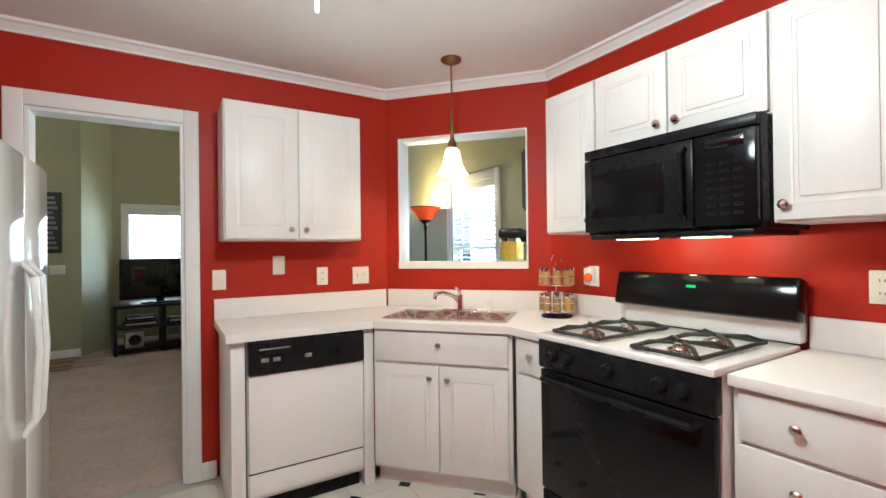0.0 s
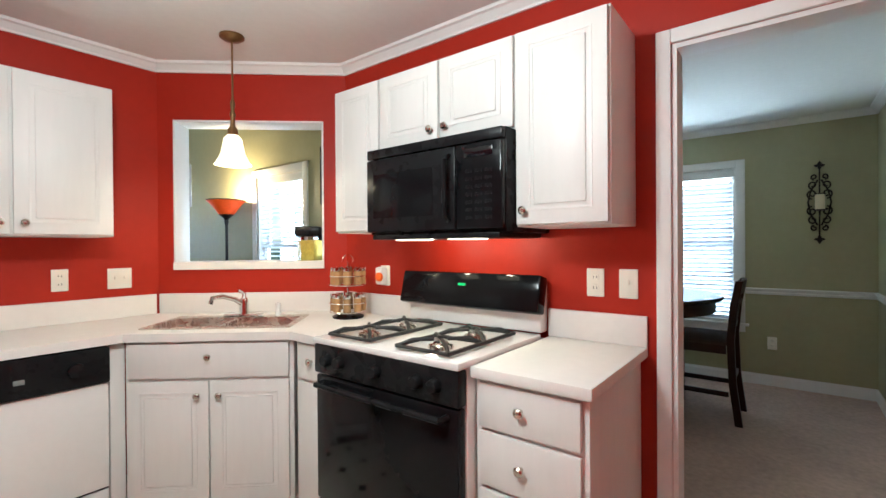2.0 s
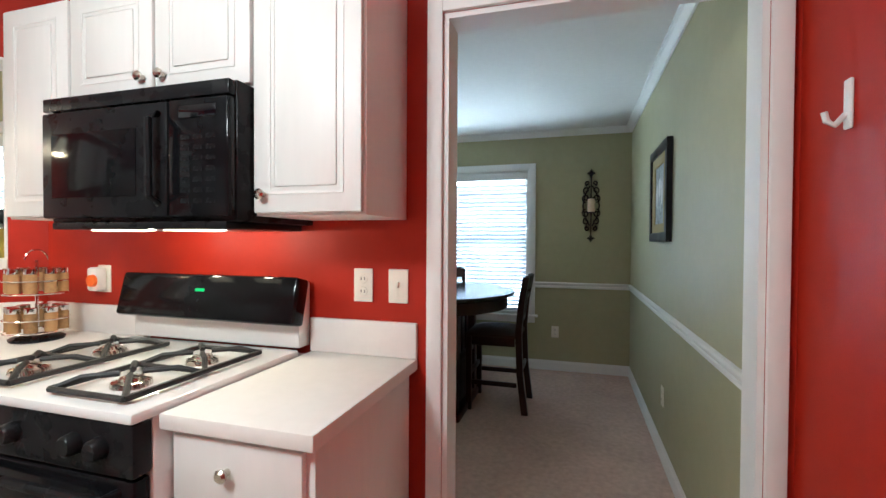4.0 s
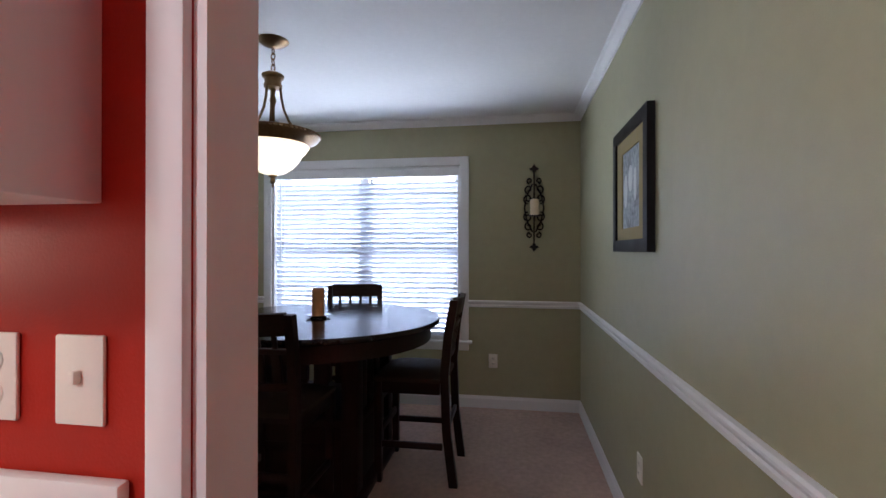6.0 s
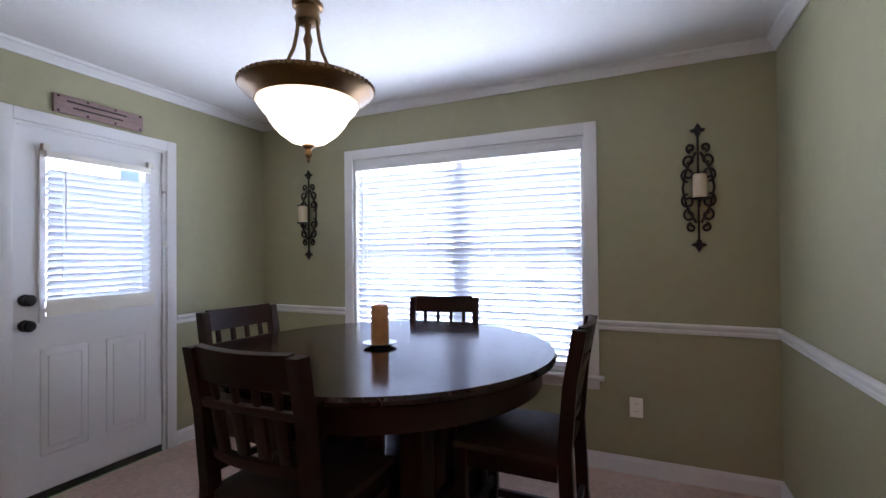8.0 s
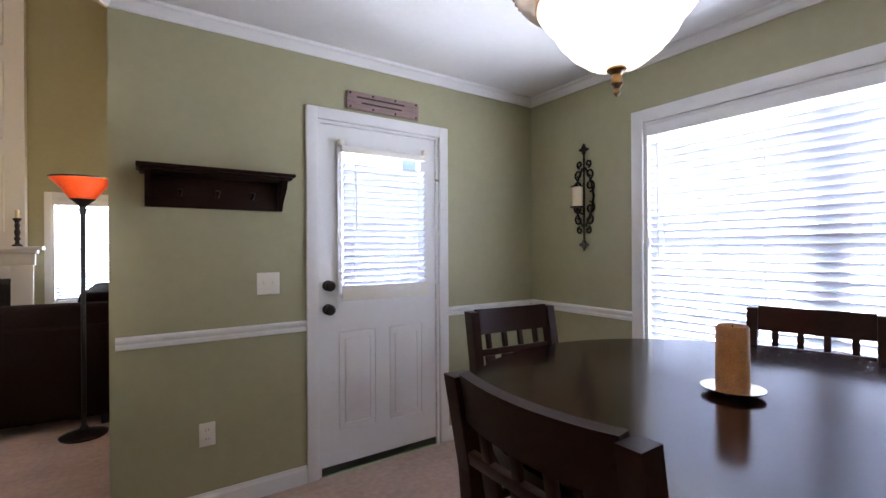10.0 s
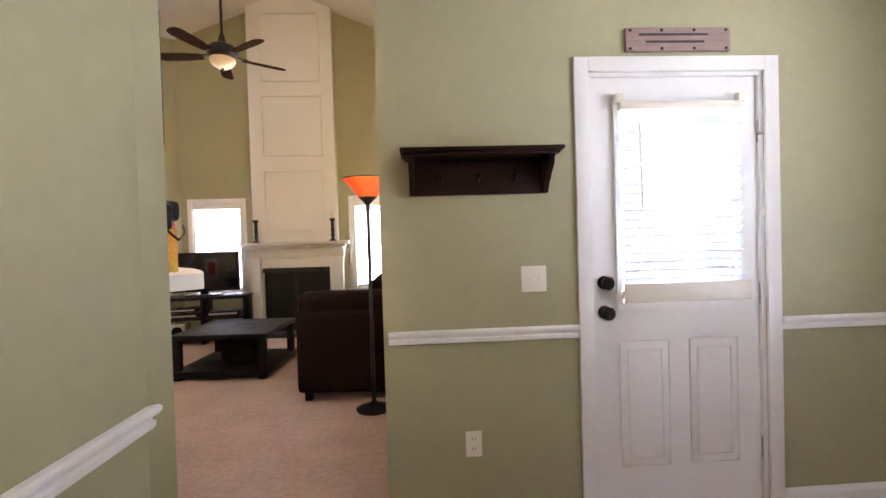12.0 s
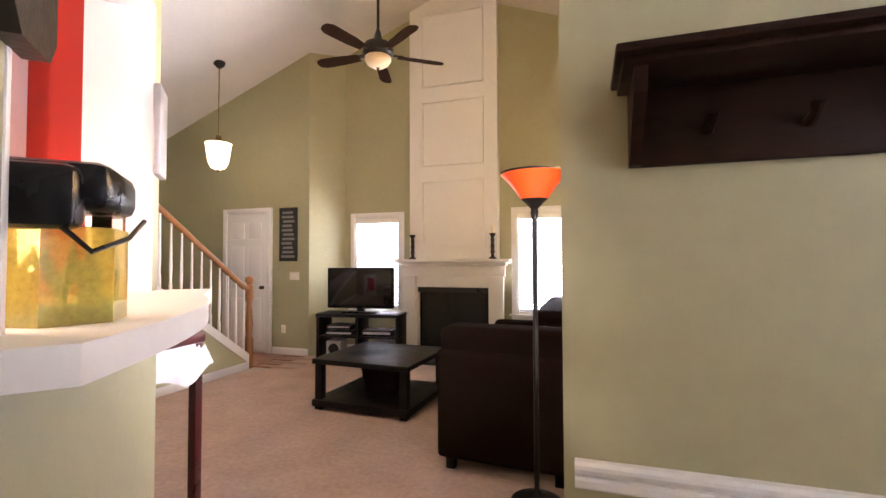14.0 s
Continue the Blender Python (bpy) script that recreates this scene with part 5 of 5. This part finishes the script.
for x, z, w, h, nm in ((-0.26, 0.3555, 0.38, 0.06, "media_player"), (0.25, 0.3555, 0.40, 0.075, "receiver"), (-0.26, 0.44, 0.34, 0.05, "cable_box")):
    e = thing(nm, tvs.matrix_world @ pose(x, -0.02, z), "silver and black electronics box on the television stand", "electronics")
    part("case", box(bmesh.new(), -w / 2, -0.14, 0, w / 2, 0.14, h if nm != "cable_box" else 0.05, 0.004), BLACKPLASTIC, e)
    part("front_strip", box(bmesh.new(), -w / 2 + 0.02, -0.1435, h * 0.35, w / 2 - 0.02, -0.1402, h * 0.75), SILVER, e)
for x in (-0.33, 0.31):
    e = thing("speaker", tvs.matrix_world @ pose(x, -0.06, 0.0855), "small silver loudspeaker on the lower shelf", "speaker", "speakers on the stand")
    part("case", box(bmesh.new(), -0.10, -0.11, 0, 0.10, 0.11, 0.20, 0.006), SILVER, e)
    part("cone", lathe(bmesh.new(), [(0.07, 0), (0.066, 0.008), (0.02, 0.002), (0.001, 0.006)], 20, pose(0, -0.1105, 0.10, 90)), BLACKPLASTIC, e)

# coffee table
cf = thing("coffee_table", pose(0.50, 5.44, 0, 0, 0, -3), "black square coffee table with a lower shelf", "coffee table")
CW, CD = 0.95, 0.92
part("tabletop", box(bmesh.new(), 0, 0, 0.405, CW, CD, 0.45, 0.006), BLACKWOOD, cf)
part("lower_shelf", box(bmesh.new(), 0.0, 0.0, 0.03, CW, CD, 0.09, 0.005), BLACKWOOD, cf)
for x in (0.02, CW - 0.09):
    for y in (0.02, CD - 0.09):
        part("leg", box(bmesh.new(), x, y, 0.0905, x + 0.07, y + 0.07, 0.4045, 0.004), BLACKWOOD, cf)
        part("foot", box(bmesh.new(), x, y, 0.0, x + 0.07, y + 0.07, 0.0295, 0.003), BLACKWOOD, cf)
bx = thing("storage_basket", cf.matrix_world @ pose(0.48, 0.5, 0.0905, 0, 0, 12), "black box on the lower shelf of the coffee table", "basket")
bm = bmesh.new()
vs = [bm.verts.new(c) for c in ((-0.15, -0.15, 0), (0.15, -0.15, 0), (0.15, 0.15, 0), (-0.15, 0.15, 0), (-0.19, -0.19, 0.25), (0.19, -0.19, 0.25), (0.19, 0.19, 0.25), (-0.19, 0.19, 0.25))]
for f in ((0, 1, 2, 3), (4, 5, 6, 7), (0, 1, 5, 4), (1, 2, 6, 5), (2, 3, 7, 6), (3, 0, 4, 7)):
    bm.faces.new([vs[i] for i in f])
bmesh.ops.bevel(bm, geom=bm.edges[:], offset=0.015, segments=2, affect="EDGES")
part("body", bm, SOFA, bx)


def armchair(m, w, label):
    """Back towards local -y; seat opens to +y."""
    t = thing("sofa", m, label, "sofa", "brown sofas")

    def pad(x0, y0, z0, x1, y1, z1, bev=0.05):
        bm = box(bmesh.new(), x0, y0, z0, x1, y1, z1)
        bmesh.ops.bevel(bm, geom=bm.edges[:], offset=bev, segments=4, affect="EDGES", profile=0.6)
        return bm
    part("frame_base", pad(0.02, 0.02, 0.07, w - 0.02, 0.88, 0.36, 0.03), SOFA, t)
    part("backrest", pad(0.0, 0.0, 0.075, w, 0.20, 0.76, 0.045), SOFA, t)
    part("back_cushion", pad(0.01, 0.02, 0.70, w - 0.01, 0.30, 0.90, 0.075), SOFA, t, "plump brown back cushion")
    part("arm", pad(0.0, 0.16, 0.08, 0.20, 0.92, 0.62, 0.06), SOFA, t)
    part("arm", pad(w - 0.20, 0.16, 0.08, w, 0.92, 0.62, 0.06), SOFA, t)
    part("seat_cushion", pad(0.21, 0.24, 0.34, w - 0.21, 0.92, 0.50, 0.05), SOFA, t)
    for x in (0.05, w - 0.11):
        for y in (0.04, 0.80):
            part("foot", box(bmesh.new(), x, y, 0.0, x + 0.06, y + 0.06, 0.0695, 0.006), BLACKWOOD, t)
    return t


armchair(pose(1.93, 4.68, 0, 0, 0, -4), 0.84, "dark brown upholstered armchair with its back turned")
armchair(pose(2.72, 5.75, 0, 0, 0, 90), 1.65, "dark brown upholstered sofa along the window wall")

# floor lamp
fl = thing("floor_lamp", pose(2.58, 4.47, 0), "black torchiere floor lamp with an amber glass bowl", "floor lamp")
part("base", lathe(bmesh.new(), [(0.001, 0), (0.135, 0), (0.14, 0.012), (0.10, 0.028), (0.03, 0.05), (0.016, 0.075), (0.001, 0.08)], 32), DARKMETAL, fl)
part("pole", tube(bmesh.new(), [(0, 0, 0.06), (0, 0, 1.60)], 0.014, 12), DARKMETAL, fl)
part("collar", lathe(bmesh.new(), [(0.014, 1.54), (0.022, 1.58), (0.018, 1.60), (0.05, 1.635), (0.075, 1.655), (0.001, 1.66)], 24), DARKMETAL, fl)
part("shade", lathe(bmesh.new(), [(0.072, 1.656), (0.09, 1.68), (0.125, 1.73), (0.175, 1.785), (0.185, 1.79), (0.180, 1.795), (0.12, 1.737), (0.08, 1.688), (0.06, 1.665)], 40), AMBER, fl, "glowing amber glass bowl")
part("shade_rim", lathe(bmesh.new(), [(0.181, 1.796), (0.188, 1.791), (0.188, 1.802), (0.181, 1.802), (0.181, 1.796)], 40), DARKMETAL, fl)

# living room ceiling fan
fan = thing("ceiling_fan", pose(0.95, 5.85, 3.33), "dark bronze five-blade ceiling fan with a bowl light", "ceiling fan")
part("downrod", tube(bmesh.new(), [(0, 0, 0.1), (0, 0, 1.62)], 0.014, 10), DARKMETAL, fan)
part("motor", lathe(bmesh.new(), [(0.016, 0.24), (0.03, 0.20), (0.045, 0.14), (0.06, 0.12), (0.13, 0.09), (0.15, 0.05), (0.15, 0.0), (0.12, -0.03), (0.001, -0.035)], 32), DARKMETAL, fan)
part("light_bowl", lathe(bmesh.new(), [(0.125, -0.036), (0.128, -0.06), (0.105, -0.10), (0.06, -0.13), (0.001, -0.14)], 32), FANGLASS, fan, "cream glass bowl, unlit")
part("finial", lathe(bmesh.new(), [(0.016, -0.138), (0.012, -0.155), (0.001, -0.17)], 12), DARKMETAL, fan)
for k in range(5):
    m = pose(0, 0, 0.0, 0, 0, 36 + 72 * k)
    b = part("blade", prism(bmesh.new(), [(0.20, -0.045), (0.35, -0.062), (0.60, -0.068), (0.655, -0.045), (0.67, 0.0), (0.655, 0.045), (0.60, 0.068), (0.35, 0.062), (0.20, 0.045)], -0.004, 0.004, m @ pose(0, 0, -0.01, 12)), FANBLADE, fan, smooth=False)
    part("blade_iron", box(bmesh.new(), 0.12, -0.018, -0.004, 0.26, 0.018, 0.008, 0.003, m), DARKMETAL, b)

# foyer
fd = thing("door_2", pose(-2.28, 7.36, 0.0), "white six-panel closet door in the foyer", "door", kind="structure")
part("slab", box(bmesh.new(), 0, 0.0, 0.01, 0.71, 0.038, 2.03, 0.003), TRIM, fd)
for x in (0.09, 0.395):
    for z0, z1 in ((0.18, 0.80), (0.93, 1.55), (1.66, 1.90)):
        part("panel", box(bmesh.new(), x, -0.006, z0, x + 0.225, -0.0005, z1, 0.005), TRIM, fd)
for x0, x1, z0, z1 in ((-0.075, -0.003, 0, 2.11), (0.713, 0.785, 0, 2.11), (-0.003, 0.713, 2.036, 2.11)):
    part("casing", box(bmesh.new(), x0, -0.012, z0, x1, 0.038, z1, 0.003), TRIM, fd)
part("door_knob", lathe(bmesh.new(), [(0.025, 0), (0.012, 0.012), (0.012, 0.03), (0.028, 0.045), (0.020, 0.062), (0.001, 0.065)], 16, pose(0.65, 0, 0.95, 90)), DARKMETAL, fd)
s2 = thing("wall_sign", pose(-1.37, 7.399, 1.33), "tall black word sign with grey unreadable lettering", "sign")
part("board", box(bmesh.new(), 0, -0.02, 0, 0.30, -0.0005, 0.77, 0.003), SIGNBLACK, s2)
for i in range(11):
    part("lettering_bar", box(bmesh.new(), 0.04 + 0.012 * (i % 3), -0.0215, 0.05 + 0.063 * i, 0.26 - 0.015 * (i % 4), -0.0202, 0.085 + 0.063 * i), SIGNGREY, s2)
wall_plate("light_switch", pose(-1.12, 7.40, 1.12), "ivory double switch in the foyer", "light switch", 0.16, 0.116)
wall_plate("wall_outlet", pose(-1.30, 7.40, 0.36), "ivory outlet in the foyer", "outlet")
fpd = thing("pendant_lamp", pose(-1.78, 6.66, 2.72), "lit foyer lantern pendant with a white glass shade", "pendant lamp")
part("shade", lathe(bmesh.new(), [(0.165, 0.17), (0.155, 0.15), (0.145, 0.05), (0.125, -0.08), (0.09, -0.15), (0.04, -0.175), (0.001, -0.178)], 32), BULBGLASS, fpd, "lit white glass shade")
part("fitter", lathe(bmesh.new(), [(0.001, 0.29), (0.03, 0.28), (0.045, 0.20), (0.14, 0.178), (0.001, 0.177)], 24), BRONZE, fpd)
part("cord", tube(bmesh.new(), [(0, 0, 0.28), (0, 0, 1.24)], 0.007, 8), BRONZE, fpd)
part("canopy", lathe(bmesh.new(), [(0.001, 1.19), (0.03, 1.19), (0.07, 1.23), (0.075, 1.27), (0.001, 1.27)], 24), DARKMETAL, fpd)
part("finial", lathe(bmesh.new(), [(0.02, -0.176), (0.012, -0.20), (0.001, -0.22)], 12), BRONZE, fpd)

# stairs, rising towards the kitchen along x -1.2
st = thing("staircase", pose(-1.15, 6.42, 0), "carpeted staircase with white balusters and an oak rail", "staircase", kind="structure")
RISE, RUN, STEPS = 0.185, 0.255, 12
for i in range(STEPS):
    part("step", box(bmesh.new(), -0.95, -RUN * (i + 1), 0 if i == 0 else RISE * i - 0.02, -0.055, -RUN * i + 0.02, RISE * (i + 1), 0.01), CARPET, st)
SL = RISE / RUN
bm = bmesh.new()
L2 = RUN * STEPS
prof = [(0.10, 0.0), (0.10, 0.10), (-L2, 0.10 + SL * (L2 + 0.1)), (-L2, 0.0)]
a = [bm.verts.new((-0.05, y, z)) for y, z in prof]
b = [bm.verts.new((0.0, y, z)) for y, z in prof]
for i in range(4):
    bm.faces.new((a[i], a[(i + 1) % 4], b[(i + 1) % 4], b[i]))
bm.faces.new(a)
bm.faces.new(b)
part("knee_wall", bm, SAGE, st, "sage green knee wall", smooth=False)
for nm, z0, z1 in (("skirt_trim", 0.02, 0.13),):
    bm = bmesh.new()
    prof = [(0.11, z0 + 0.05), (0.11, z1 + 0.05), (-L2, z1 + 0.05 + SL * (L2 + 0.11)), (-L2, z0 + 0.05 + SL * (L2 + 0.11))]
    a = [bm.verts.new((-0.065, y, z)) for y, z in prof]
    b = [bm.verts.new((0.015, y, z)) for y, z in prof]
    for i in range(4):
        bm.faces.new((a[i], a[(i + 1) % 4], b[(i + 1) % 4], b[i]))
    bm.faces.new(a)
    bm.faces.new(b)
    part(nm, bm, TRIM, st, smooth=False)
part("base_trim", box(bmesh.new(), -0.0, -L2, 0.0, 0.014, 0.11, 0.09, 0.003), TRIM, st)
part("newel_post", lathe(bmesh.new(), [(0.05, 0), (0.05, 0.35), (0.035, 0.40), (0.045, 0.55), (0.032, 0.80), (0.048, 0.86), (0.048, 1.02), (0.03, 1.04), (0.055, 1.08), (0.05, 1.13), (0.001, 1.15)], 20, pose(-0.025, 0.15, 0)), OAK, st, "turned oak newel post")
bal = mesh_of("baluster", lathe(bmesh.new(), [(0.018, 0), (0.018, 0.15), (0.012, 0.18), (0.016, 0.30), (0.010, 0.70), (0.012, 0.80)], 8), TRIM, True)
for i in range(24):
    y = 0.05 - i * RUN / 2
    shared("baluster", bal, st, pose(-0.025, y, 0.16 + SL * (0.11 - y)))
bm = bmesh.new()
tube(bm, [(-0.025, 0.15, 0.98), (-0.025, 0.05, 1.01), (-0.025, -L2, 1.01 + SL * (L2 + 0.05))], 0.034, 10)
part("handrail", bm, OAK, st, "oak handrail")

# ---- floor pieces ----
T = 0.30
c = 0.045
tile = mesh_of("tile", prism(bmesh.new(), [(c, 0.002), (T - c, 0.002), (T - 0.002, c), (T - 0.002, T - c), (T - c, T - 0.002), (c, T - 0.002), (0.002, T - c), (0.002, c)], -0.0045, 0.0), VINYL)
inset = mesh_of("inset", prism(bmesh.new(), [(0, -c + 0.004), (c - 0.004, 0), (0, c - 0.004), (-c + 0.004, 0)], -0.0045, 0.0), INSET)
fk = bpy.data.objects["floor_kitchen"]
for i in range(11):
    for j in range(12):
        x, y = -1.21 + i * T, -0.72 + j * T
        shared("tile", tile, fk, pose(x, y, 0))
        if i and j:
            shared("inset", inset, fk, pose(x, y, 0))
ffl = bpy.data.objects["floor_foyer"]
plank = mesh_of("plank", box(bmesh.new(), 0.001, 0.001, -0.0125, 0.898, 0.082, 0.0, 0.001), HARDWOOD)
for j in range(17):
    for i in range(3):
        x, y = -3.9 + 0.9 * i + 0.3 * (j % 3), 6.0 + j * 0.083
        if x + 0.9 < -0.95 or y > 6.6:
            shared("plank", plank, ffl, pose(x, y, 0.0))
